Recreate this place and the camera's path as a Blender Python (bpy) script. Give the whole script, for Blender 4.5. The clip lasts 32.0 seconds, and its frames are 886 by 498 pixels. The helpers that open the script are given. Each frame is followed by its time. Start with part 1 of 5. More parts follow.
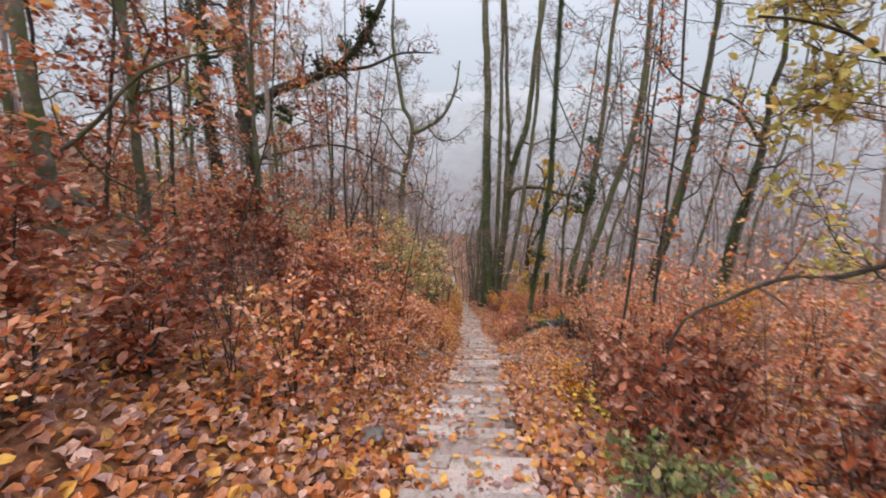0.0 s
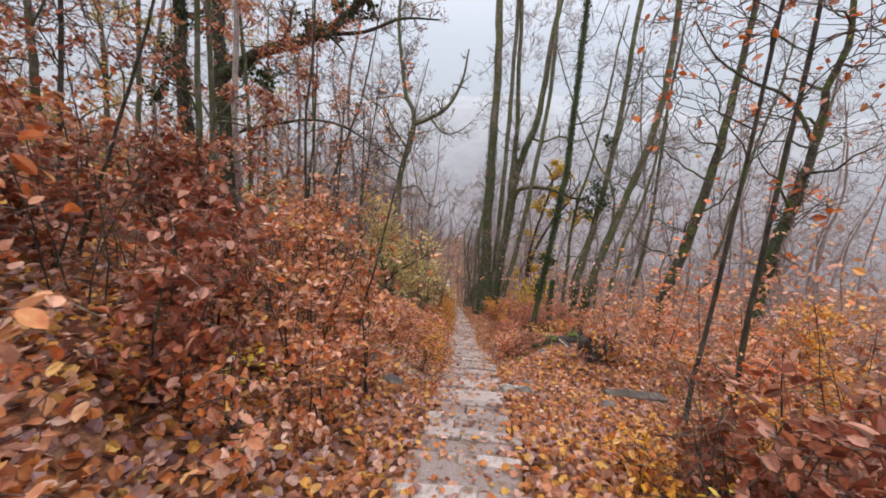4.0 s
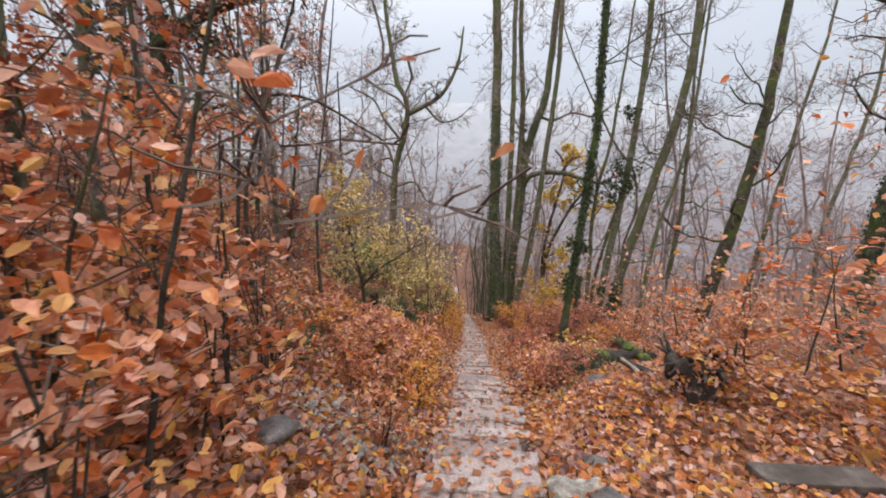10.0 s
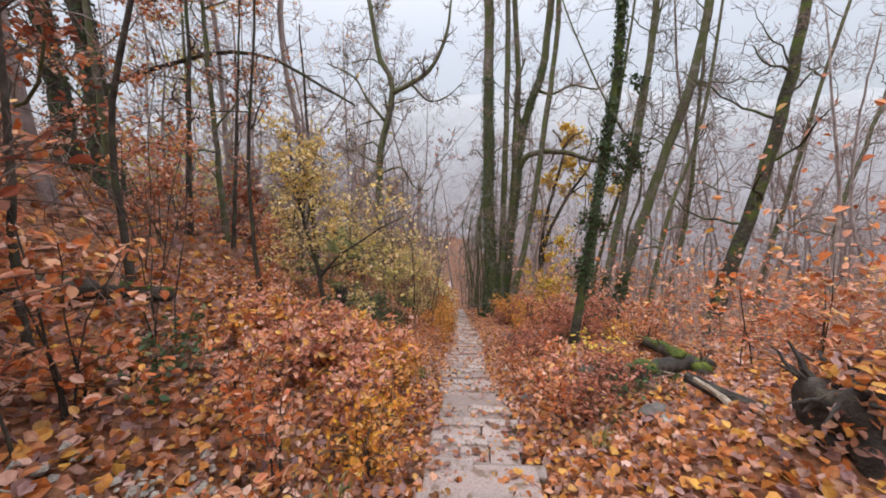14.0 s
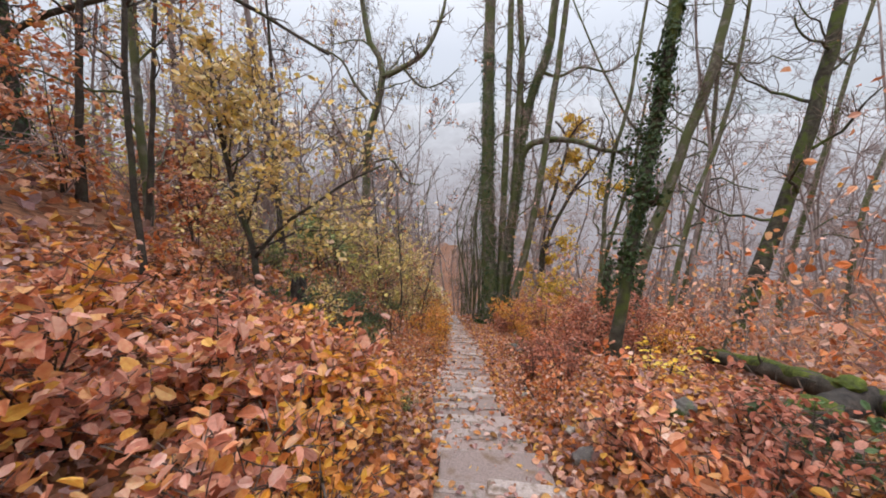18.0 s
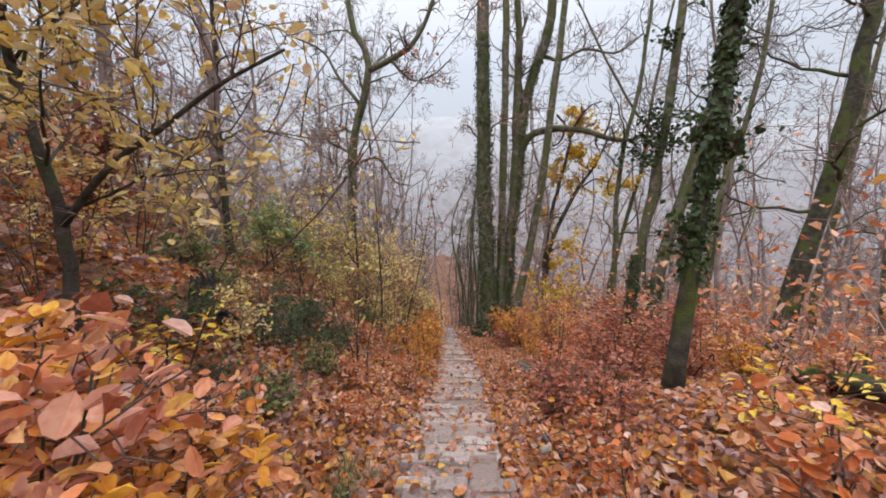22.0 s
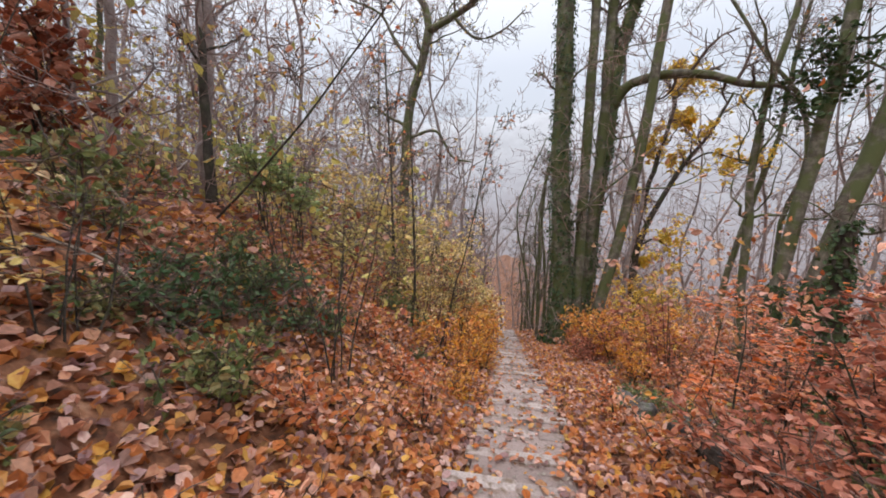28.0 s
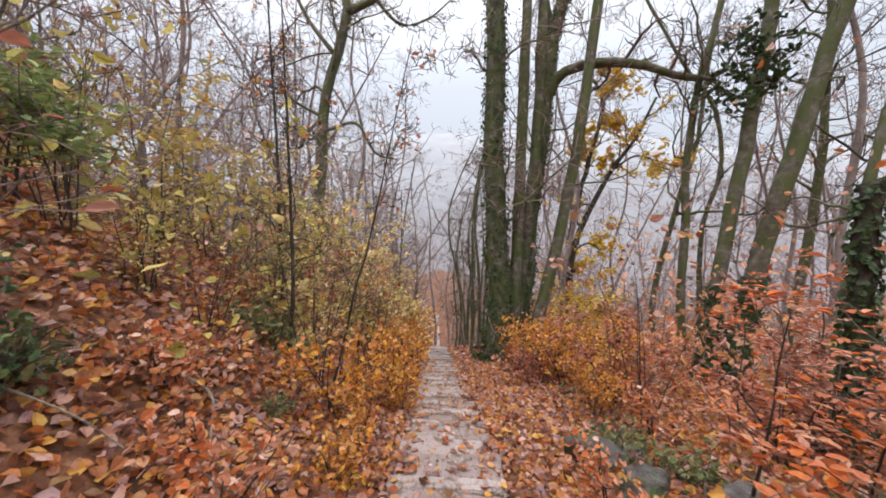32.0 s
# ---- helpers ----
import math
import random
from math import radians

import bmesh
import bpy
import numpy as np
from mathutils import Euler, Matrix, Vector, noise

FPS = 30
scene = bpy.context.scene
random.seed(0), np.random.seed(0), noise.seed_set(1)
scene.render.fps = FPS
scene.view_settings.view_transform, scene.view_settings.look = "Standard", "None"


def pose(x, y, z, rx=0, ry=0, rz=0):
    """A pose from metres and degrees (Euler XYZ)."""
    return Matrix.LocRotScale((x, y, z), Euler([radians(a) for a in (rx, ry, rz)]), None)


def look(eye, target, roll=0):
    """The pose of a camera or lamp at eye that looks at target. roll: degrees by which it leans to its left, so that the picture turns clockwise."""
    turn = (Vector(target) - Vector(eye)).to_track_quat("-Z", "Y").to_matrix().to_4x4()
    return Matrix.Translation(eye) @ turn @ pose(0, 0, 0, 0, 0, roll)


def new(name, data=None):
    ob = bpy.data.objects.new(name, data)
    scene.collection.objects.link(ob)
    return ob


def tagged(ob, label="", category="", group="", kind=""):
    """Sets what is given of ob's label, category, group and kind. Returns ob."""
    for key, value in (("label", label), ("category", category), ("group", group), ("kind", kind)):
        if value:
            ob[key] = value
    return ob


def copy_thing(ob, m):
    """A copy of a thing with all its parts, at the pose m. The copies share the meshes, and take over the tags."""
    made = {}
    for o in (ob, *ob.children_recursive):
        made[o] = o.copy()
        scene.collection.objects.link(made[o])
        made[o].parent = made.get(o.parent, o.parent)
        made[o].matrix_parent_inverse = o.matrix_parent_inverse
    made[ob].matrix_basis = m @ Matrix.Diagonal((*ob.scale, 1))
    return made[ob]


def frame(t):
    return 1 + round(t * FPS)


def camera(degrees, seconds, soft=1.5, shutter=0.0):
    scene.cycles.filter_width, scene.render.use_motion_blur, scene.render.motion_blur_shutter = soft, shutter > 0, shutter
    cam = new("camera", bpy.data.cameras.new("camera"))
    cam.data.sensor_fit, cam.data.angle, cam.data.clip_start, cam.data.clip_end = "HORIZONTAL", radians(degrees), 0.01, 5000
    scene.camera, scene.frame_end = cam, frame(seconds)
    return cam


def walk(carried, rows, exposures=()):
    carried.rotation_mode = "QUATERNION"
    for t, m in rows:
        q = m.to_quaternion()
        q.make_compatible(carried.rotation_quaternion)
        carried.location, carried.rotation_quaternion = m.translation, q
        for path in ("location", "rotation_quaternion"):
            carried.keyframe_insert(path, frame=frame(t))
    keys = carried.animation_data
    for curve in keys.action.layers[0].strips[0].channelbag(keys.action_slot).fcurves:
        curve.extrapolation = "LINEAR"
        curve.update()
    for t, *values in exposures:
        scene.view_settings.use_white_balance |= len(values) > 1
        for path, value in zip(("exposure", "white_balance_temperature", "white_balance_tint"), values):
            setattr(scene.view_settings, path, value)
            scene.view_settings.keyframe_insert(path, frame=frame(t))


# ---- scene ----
# ---------------------------------------------------------------- camera
cam = camera(101.31, 32.0, soft=1.8, shutter=0.25)
PATH = [
    (0, pose(0.070, 0.066, 1.423, 81.57, 0, 5.02) @ pose(0, 0, 0, 0, 0, -1.17)),
    (0.5, pose(0.082, 0.308, 1.308, 85.09, 0, 10.51) @ pose(0, 0, 0, 0, 0, 2.25)),
    (1, pose(0.138, 0.564, 1.271, 83.56, 0, 8.37) @ pose(0, 0, 0, 0, 0, 1.90)),
    (1.5, pose(0.079, 0.827, 1.192, 84.16, 0, 5.63) @ pose(0, 0, 0, 0, 0, -1.97)),
    (2, pose(0.055, 1.023, 1.142, 82.27, 0, 6.36) @ pose(0, 0, 0, 0, 0, -0.81)),
    (2.5, pose(0.098, 1.276, 1.097, 82.37, 0, 7.51) @ pose(0, 0, 0, 0, 0, -0.31)),
    (4.5, pose(0.004, 2.674, 0.637, 82.29, 0, 4.02) @ pose(0, 0, 0, 0, 0, 2.87)),
    (5, pose(0.026, 2.918, 0.585, 83.94, 0, 2.39) @ pose(0, 0, 0, 0, 0, 1.17)),
    (5.5, pose(-0.021, 3.178, 0.519, 82.25, 0, 3.01) @ pose(0, 0, 0, 0, 0, 0.94)),
    (6, pose(0.018, 3.508, 0.450, 84.19, 0, 8.77) @ pose(0, 0, 0, 0, 0, 5.14)),
    (6.5, pose(0.065, 3.726, 0.380, 83.40, 0, 10.74) @ pose(0, 0, 0, 0, 0, 2.17)),
    (7, pose(0.049, 3.991, 0.271, 83.00, 0, 6.88) @ pose(0, 0, 0, 0, 0, 0.38)),
    (7.5, pose(0.043, 4.213, 0.203, 82.78, 0, 5.81) @ pose(0, 0, 0, 0, 0, 0.09)),
    (8, pose(0.116, 4.482, 0.119, 82.66, 0, 5.70) @ pose(0, 0, 0, 0, 0, 0.67)),
    (8.5, pose(0.070, 4.757, -0.029, 84.56, 0, 3.89) @ pose(0, 0, 0, 0, 0, 0.53)),
    (9, pose(-0.011, 5.065, -0.121, 82.33, 0, 2.80) @ pose(0, 0, 0, 0, 0, -1.01)),
    (9.5, pose(0.031, 5.369, -0.244, 84.29, 0, 7.98) @ pose(0, 0, 0, 0, 0, -0.85)),
    (10, pose(0.107, 5.689, -0.256, 83.50, 0, 5.90) @ pose(0, 0, 0, 0, 0, -0.68)),
    (10.5, pose(0.075, 6.020, -0.378, 80.14, 0, 1.45) @ pose(0, 0, 0, 0, 0, -3.29)),
    (11, pose(0.029, 6.303, -0.456, 80.98, 0, 4.30) @ pose(0, 0, 0, 0, 0, -1.65)),
    (11.5, pose(0.119, 6.632, -0.587, 80.04, 0, 7.35) @ pose(0, 0, 0, 0, 0, -1.77)),
    (12, pose(0.117, 6.928, -0.657, 83.37, 0, 4.89) @ pose(0, 0, 0, 0, 0, -1.38)),
    (12.5, pose(0.082, 7.181, -0.704, 82.62, 0, 4.29) @ pose(0, 0, 0, 0, 0, -1.14)),
    (13, pose(0.123, 7.458, -0.814, 80.19, 0, 5.28) @ pose(0, 0, 0, 0, 0, -1.09)),
    (13.5, pose(0.167, 7.643, -0.808, 82.85, 0, 4.77) @ pose(0, 0, 0, 0, 0, -1.82)),
    (15.5, pose(0.020, 8.726, -1.240, 81.68, 0, 6.14) @ pose(0, 0, 0, 0, 0, -0.25)),
    (16, pose(-0.026, 9.012, -1.370, 84.06, 0, 4.17) @ pose(0, 0, 0, 0, 0, -1.65)),
    (16.5, pose(-0.082, 9.271, -1.403, 83.30, 0, 4.67) @ pose(0, 0, 0, 0, 0, -1.28)),
    (17, pose(-0.046, 9.525, -1.519, 84.32, 0, 9.88) @ pose(0, 0, 0, 0, 0, 0.40)),
    (17.5, pose(-0.059, 9.879, -1.598, 85.26, 0, 8.38) @ pose(0, 0, 0, 0, 0, 0.38)),
    (18, pose(-0.135, 10.172, -1.680, 83.84, 0, 3.59) @ pose(0, 0, 0, 0, 0, -0.67)),
    (18.5, pose(-0.133, 10.425, -1.753, 85.35, 0, 4.86) @ pose(0, 0, 0, 0, 0, 0.09)),
    (19, pose(-0.018, 10.712, -1.873, 83.29, 0, 5.23) @ pose(0, 0, 0, 0, 0, -0.33)),
    (19.5, pose(0.041, 10.931, -1.914, 84.02, 0, 4.15) @ pose(0, 0, 0, 0, 0, -1.69)),
    (20, pose(-0.068, 11.276, -2.012, 84.65, 0, 3.42) @ pose(0, 0, 0, 0, 0, -1.93)),
    (20.5, pose(-0.071, 11.574, -2.096, 86.12, 0, 6.84) @ pose(0, 0, 0, 0, 0, 0.82)),
    (21, pose(0.062, 11.806, -2.187, 85.46, 0, 8.17) @ pose(0, 0, 0, 0, 0, 1.54)),
    (21.5, pose(0.094, 12.071, -2.264, 87.58, 0, 4.62) @ pose(0, 0, 0, 0, 0, -0.48)),
    (22, pose(0.024, 12.318, -2.341, 85.81, 0, 3.33) @ pose(0, 0, 0, 0, 0, -1.53)),
    (22.5, pose(0.007, 12.518, -2.432, 86.30, 0, 6.98) @ pose(0, 0, 0, 0, 0, -0.28)),
    (23, pose(0.076, 12.728, -2.474, 86.36, 0, 12.19) @ pose(0, 0, 0, 0, 0, 0.90)),
    (23.5, pose(0.076, 12.950, -2.520, 87.46, 0, 10.08) @ pose(0, 0, 0, 0, 0, 0.38)),
    (24, pose(0.020, 13.202, -2.622, 90.30, 0, 8.10) @ pose(0, 0, 0, 0, 0, -3.24)),
    (24.5, pose(0.006, 13.452, -2.637, 89.82, 0, 8.66) @ pose(0, 0, 0, 0, 0, -1.99)),
    (25, pose(0.062, 13.731, -2.753, 86.76, 0, 10.48) @ pose(0, 0, 0, 0, 0, -0.00)),
    (25.5, pose(0.031, 13.955, -2.808, 87.77, 0, 6.84) @ pose(0, 0, 0, 0, 0, -0.31)),
    (26, pose(-0.100, 14.144, -2.810, 84.30, 0, 6.74) @ pose(0, 0, 0, 0, 0, 0.05)),
    (26.5, pose(-0.112, 14.398, -2.906, 84.84, 0, 9.58) @ pose(0, 0, 0, 0, 0, -0.04)),
    (28.5, pose(-0.027, 15.794, -3.435, 86.00, 0, 13.70) @ pose(0, 0, 0, 0, 0, 0.42)),
    (29, pose(0.063, 16.129, -3.498, 83.70, 0, 13.15) @ pose(0, 0, 0, 0, 0, 1.48)),
    (29.5, pose(0.038, 16.404, -3.578, 87.67, 0, 8.09) @ pose(0, 0, 0, 0, 0, -0.11)),
    (30, pose(-0.029, 16.649, -3.636, 83.36, 0, 6.42) @ pose(0, 0, 0, 0, 0, -0.72)),
    (30.5, pose(-0.044, 16.862, -3.709, 82.84, 0, 8.87) @ pose(0, 0, 0, 0, 0, 0.88)),
    (31, pose(0.049, 17.112, -3.746, 84.28, 0, 11.20) @ pose(0, 0, 0, 0, 0, -0.18)),
    (31.5, pose(0.115, 17.376, -3.820, 85.83, 0, 6.13) @ pose(0, 0, 0, 0, 0, -0.06)),
    (32, pose(-0.000, 17.698, -3.907, 88.52, 0, 3.21) @ pose(0, 0, 0, 0, 0, -0.17)),
]
# the clip brightens a little towards its end
walk(cam, PATH, exposures=((0, 0.48), (8, 0.52), (13, 0.58), (20, 0.56), (26, 0.56), (29, 0.68), (32, 0.72)))

# ---------------------------------------------------------------- light: misty overcast day
world = bpy.data.worlds.new("overcast_sky")
scene.world = world
world.use_nodes = True
wn = world.node_tree
wbg = wn.nodes["Background"]
sky = wn.nodes.new("ShaderNodeTexSky")
sky.sky_type, sky.sun_disc = "NISHITA", False
sky.sun_elevation, sky.sun_rotation = radians(38), radians(200)
sky.air_density, sky.dust_density, sky.ozone_density = 1.5, 6.0, 1.0
cloud = wn.nodes.new("ShaderNodeMix")
cloud.data_type = "RGBA"
cloud.inputs["Factor"].default_value = 0.86
# an overcast sky is three times as bright overhead as at the horizon
where = wn.nodes.new("ShaderNodeTexCoord")
height = wn.nodes.new("ShaderNodeSeparateXYZ")
grade = wn.nodes.new("ShaderNodeValToRGB")
grade.color_ramp.elements[0].color = (0.29, 0.302, 0.33, 1)
grade.color_ramp.elements[1].color = (1.27, 1.27, 1.28, 1)
grade.color_ramp.elements.new(0.38).color = (0.48, 0.5, 0.55, 1)
bright = wn.nodes.new("ShaderNodeMix")
bright.data_type, bright.blend_type = "RGBA", "MULTIPLY"
bright.inputs["Factor"].default_value = 1.0
bright.inputs["B"].default_value = (8.8, 8.85, 9.1, 1)
wn.links.new(where.outputs["Generated"], height.inputs["Vector"])
wn.links.new(height.outputs["Z"], grade.inputs["Fac"])
wn.links.new(grade.outputs["Color"], bright.inputs["A"])
wn.links.new(bright.outputs["Result"], cloud.inputs["B"])
wn.links.new(sky.outputs["Color"], cloud.inputs["A"])
wn.links.new(cloud.outputs["Result"], wbg.inputs["Color"])
wbg.inputs["Strength"].default_value = 0.13
sun_data = bpy.data.lights.new("sun", "SUN")
sun_data.energy, sun_data.angle, sun_data.color = 1.5, radians(100), (1.0, 0.96, 0.9)
new("sun", sun_data).matrix_world = look((0, 0, 0), (0.12, 0.3, -0.95))


# ---------------------------------------------------------------- materials
def material(name, stops, scale=6.0, rough=0.75, bump=0.3, fine=60.0, source="noise", moss=None, glow=0.0, trans=0.0, spec=0.4):
    """stops: (place, colour) of a ramp, driven by noise or by a random value for each leaf or stone."""
    m = bpy.data.materials.new(name)
    m.use_nodes = True
    nt = m.node_tree
    n, link = nt.nodes, nt.links.new
    b = n["Principled BSDF"]
    b.inputs["Roughness"].default_value = rough
    b.inputs["Specular IOR Level"].default_value = spec
    co = n.new("ShaderNodeTexCoord")
    ramp = n.new("ShaderNodeValToRGB")
    el = ramp.color_ramp.elements
    while len(el) < len(stops):
        el.new(0.5)
    for e, (p, c) in zip(el, stops):
        e.position, e.color = p, (*c, 1)
    no = n.new("ShaderNodeTexNoise")
    no.inputs["Scale"].default_value, no.inputs["Detail"].default_value = scale, 6
    link(co.outputs["Object"], no.inputs["Vector"])
    if source == "noise":
        st = n.new("ShaderNodeMapRange")
        st.inputs["From Min"].default_value, st.inputs["From Max"].default_value = 0.28, 0.72
        link(no.outputs["Fac"], st.inputs["Value"])
        link(st.outputs["Result"], ramp.inputs["Fac"])
    elif source == "island":
        g = n.new("ShaderNodeNewGeometry")
        link(g.outputs["Random Per Island"], ramp.inputs["Fac"])
    else:
        oi = n.new("ShaderNodeObjectInfo")
        link(oi.outputs["Random"], ramp.inputs["Fac"])
    colour = ramp.outputs["Color"]
    fi = n.new("ShaderNodeTexNoise")
    fi.inputs["Scale"].default_value, fi.inputs["Detail"].default_value = fine, 4
    link(co.outputs["Object"], fi.inputs["Vector"])
    mul = n.new("ShaderNodeMix")
    mul.data_type, mul.blend_type = "RGBA", "OVERLAY"
    mul.inputs["Factor"].default_value = 0.55
    link(colour, mul.inputs["A"])
    link(fi.outputs["Fac"], mul.inputs["B"])
    colour = mul.outputs["Result"]
    if moss:
        mo = n.new("ShaderNodeTexNoise")
        mo.inputs["Scale"].default_value, mo.inputs["Detail"].default_value = moss[1], 5
        link(co.outputs["Object"], mo.inputs["Vector"])
        mr = n.new("ShaderNodeMapRange")
        mr.inputs["From Min"].default_value, mr.inputs["From Max"].default_value = moss[2], moss[2] + 0.12
        link(mo.outputs["Fac"], mr.inputs["Value"])
        mm = n.new("ShaderNodeMix")
        mm.data_type = "RGBA"
        link(mr.outputs["Result"], mm.inputs["Factor"])
        link(colour, mm.inputs["A"])
        mm.inputs["B"].default_value = (*moss[0], 1)
        colour = mm.outputs["Result"]
    link(colour, b.inputs["Base Color"])
    if bump:
        bu = n.new("ShaderNodeBump")
        bu.inputs["Strength"].default_value, bu.inputs["Distance"].default_value = bump, 0.02
        link(fi.outputs["Fac"], bu.inputs["Height"])
        link(bu.outputs["Normal"], b.inputs["Normal"])
    if trans:
        tr = n.new("ShaderNodeBsdfTranslucent")
        link(colour, tr.inputs["Color"])
        mx = n.new("ShaderNodeMixShader")
        mx.inputs["Fac"].default_value = trans
        link(b.outputs["BSDF"], mx.inputs[1])
        link(tr.outputs["BSDF"], mx.inputs[2])
        link(mx.outputs["Shader"], n["Material Output"].inputs["Surface"])
    if glow:
        link(colour, b.inputs["Emission Color"])
        b.inputs["Emission Strength"].default_value = glow
    return m


def leafy(name, *stops):
    n = len(stops)
    stops = [(min(r * 1.33, 0.8), min(g * 1.26, 0.62), min(b * 1.3, 0.46)) for r, g, b in stops]
    return material(name, [(i / (n - 1), c) for i, c in enumerate(stops)], rough=0.45, bump=0.15, fine=40, source="island", trans=0.26, spec=0.38)


SOIL = material("leaf_mould", [(0, (0.03, 0.014, 0.008)), (0.4, (0.12, 0.045, 0.02)), (0.7, (0.23, 0.1, 0.052)), (1, (0.33, 0.19, 0.125))], 9, 0.85, 0.6, 45)
EDGE = material("worn_step_edge", [(0, (0.27, 0.215, 0.205)), (0.5, (0.38, 0.315, 0.303)), (1, (0.48, 0.41, 0.395))], 4, 0.55, 0.9, 55, source="object", moss=((0.2, 0.145, 0.11), 9, 0.5))
STONE = material("step_stone", [(0, (0.26, 0.2, 0.19)), (0.5, (0.36, 0.28, 0.267)), (1, (0.44, 0.355, 0.34))], 3, 0.5, 0.7, 70, source="object", moss=((0.2, 0.135, 0.1), 7, 0.56))
SLATE = material("wet_dark_stone", [(0, (0.05, 0.045, 0.045)), (0.5, (0.13, 0.115, 0.11)), (1, (0.25, 0.22, 0.21))], 6, 0.5, 0.5, 50)
BARK = material("grey_bark", [(0, (0.055, 0.048, 0.038)), (0.5, (0.12, 0.11, 0.088)), (1, (0.22, 0.205, 0.17))], 5, 0.85, 0.9, 40, moss=((0.085, 0.1, 0.04), 2.2, 0.43))
DARKBARK = material("dark_bark", [(0, (0.02, 0.017, 0.014)), (0.5, (0.05, 0.042, 0.034)), (1, (0.1, 0.085, 0.07))], 6, 0.85, 0.9, 45, moss=((0.045, 0.065, 0.018), 2.5, 0.54))
MOSSBARK = material("mossy_bark", [(0, (0.02, 0.018, 0.013)), (0.5, (0.05, 0.045, 0.034)), (1, (0.1, 0.095, 0.078))], 6, 0.9, 1.0, 45, moss=((0.07, 0.095, 0.02), 2.0, 0.48))
TWIG = material("twig_bark", [(0, (0.05, 0.035, 0.03)), (1, (0.17, 0.125, 0.105))], 4, 0.8, 0.2, 60)
# far trees: the mist of distance is painted into this bark colour
FARBARK = material("haze_paled_bark", [(0, (0.17, 0.135, 0.135)), (0.5, (0.27, 0.225, 0.22)), (1, (0.37, 0.32, 0.315))], 3, 0.9, 0.2, 30)
# paler than TWIG, with haze put into the colour of distant twigs
PALETWIG = material("haze_paled_twig_bark", [(0, (0.17, 0.12, 0.11)), (1, (0.34, 0.25, 0.235))], 4, 0.85, 0.1, 60)
MOSS = material("moss", [(0, (0.025, 0.035, 0.008)), (0.6, (0.095, 0.125, 0.018)), (1, (0.19, 0.22, 0.035))], 12, 0.95, 1.0, 130)
BENCHROCK = material("weathered_bench_stone", [(0, (0.035, 0.027, 0.022)), (0.6, (0.08, 0.062, 0.053)), (1, (0.15, 0.125, 0.112))], 5, 0.6, 0.5, 60)
DEADWOOD = material("pale_dead_wood", [(0, (0.14, 0.11, 0.085)), (0.6, (0.34, 0.28, 0.23)), (1, (0.5, 0.44, 0.38))], 8, 0.8, 0.6, 60)
ROT = material("rotten_dark_wood", [(0, (0.012, 0.01, 0.01)), (0.6, (0.04, 0.033, 0.03)), (1, (0.1, 0.08, 0.065))], 10, 0.8, 0.8, 60)
# palest pinks: leaf variety, plus the sky's sheen on wet leaves painted in
LITTER = leafy("fallen_leaves", (0.07, 0.032, 0.02), (0.36, 0.115, 0.03), (0.46, 0.18, 0.055), (0.16, 0.06, 0.03), (0.54, 0.31, 0.2), (0.4, 0.14, 0.045), (0.58, 0.34, 0.07), (0.1, 0.046, 0.033), (0.54, 0.36, 0.29), (0.27, 0.09, 0.035), (0.48, 0.21, 0.08), (0.14, 0.058, 0.035), (0.56, 0.41, 0.35), (0.36, 0.12, 0.04), (0.56, 0.35, 0.08), (0.3, 0.15, 0.09), (0.2, 0.115, 0.115), (0.36, 0.235, 0.22), (0.12, 0.062, 0.06))
RUST = leafy("rust_leaves", (0.2, 0.06, 0.03), (0.48, 0.15, 0.035), (0.38, 0.11, 0.04), (0.58, 0.26, 0.1), (0.6, 0.4, 0.32), (0.5, 0.15, 0.04), (0.34, 0.13, 0.07), (0.58, 0.34, 0.23), (0.6, 0.35, 0.08), (0.42, 0.22, 0.14), (0.6, 0.44, 0.38), (0.52, 0.25, 0.13), (0.28, 0.11, 0.06), (0.6, 0.4, 0.14))
BROWN = leafy("brown_red_leaves", (0.09, 0.028, 0.018), (0.22, 0.055, 0.026), (0.14, 0.04, 0.02), (0.34, 0.12, 0.06), (0.3, 0.09, 0.035), (0.42, 0.24, 0.18), (0.18, 0.07, 0.04))
# pinks paled further, a wet sheen put into the leaf colour
SALMON = leafy("salmon_leaves", (0.48, 0.19, 0.11), (0.6, 0.34, 0.26), (0.34, 0.09, 0.035), (0.6, 0.42, 0.36), (0.56, 0.22, 0.08), (0.6, 0.39, 0.31), (0.6, 0.38, 0.06), (0.54, 0.3, 0.23), (0.26, 0.08, 0.045), (0.57, 0.25, 0.12), (0.58, 0.35, 0.06))
GOLD = leafy("golden_leaves", (0.5, 0.2, 0.03), (0.66, 0.36, 0.04), (0.5, 0.24, 0.07), (0.42, 0.13, 0.03), (0.64, 0.42, 0.16))
YELLOW = leafy("yellow_leaves", (0.62, 0.42, 0.03), (0.68, 0.5, 0.08), (0.52, 0.42, 0.1), (0.6, 0.34, 0.03))
OLIVE = leafy("yellow_green_leaves", (0.36, 0.34, 0.08), (0.5, 0.44, 0.13), (0.27, 0.3, 0.1), (0.58, 0.5, 0.2), (0.46, 0.33, 0.1))
CREAM = leafy("pale_yellow_leaves", (0.54, 0.47, 0.17), (0.6, 0.54, 0.27), (0.62, 0.46, 0.11), (0.47, 0.42, 0.17), (0.64, 0.58, 0.35))
GREEN = leafy("bramble_leaves", (0.05, 0.075, 0.025), (0.09, 0.13, 0.04), (0.17, 0.2, 0.07), (0.07, 0.1, 0.04), (0.28, 0.27, 0.11), (0.24, 0.16, 0.08))
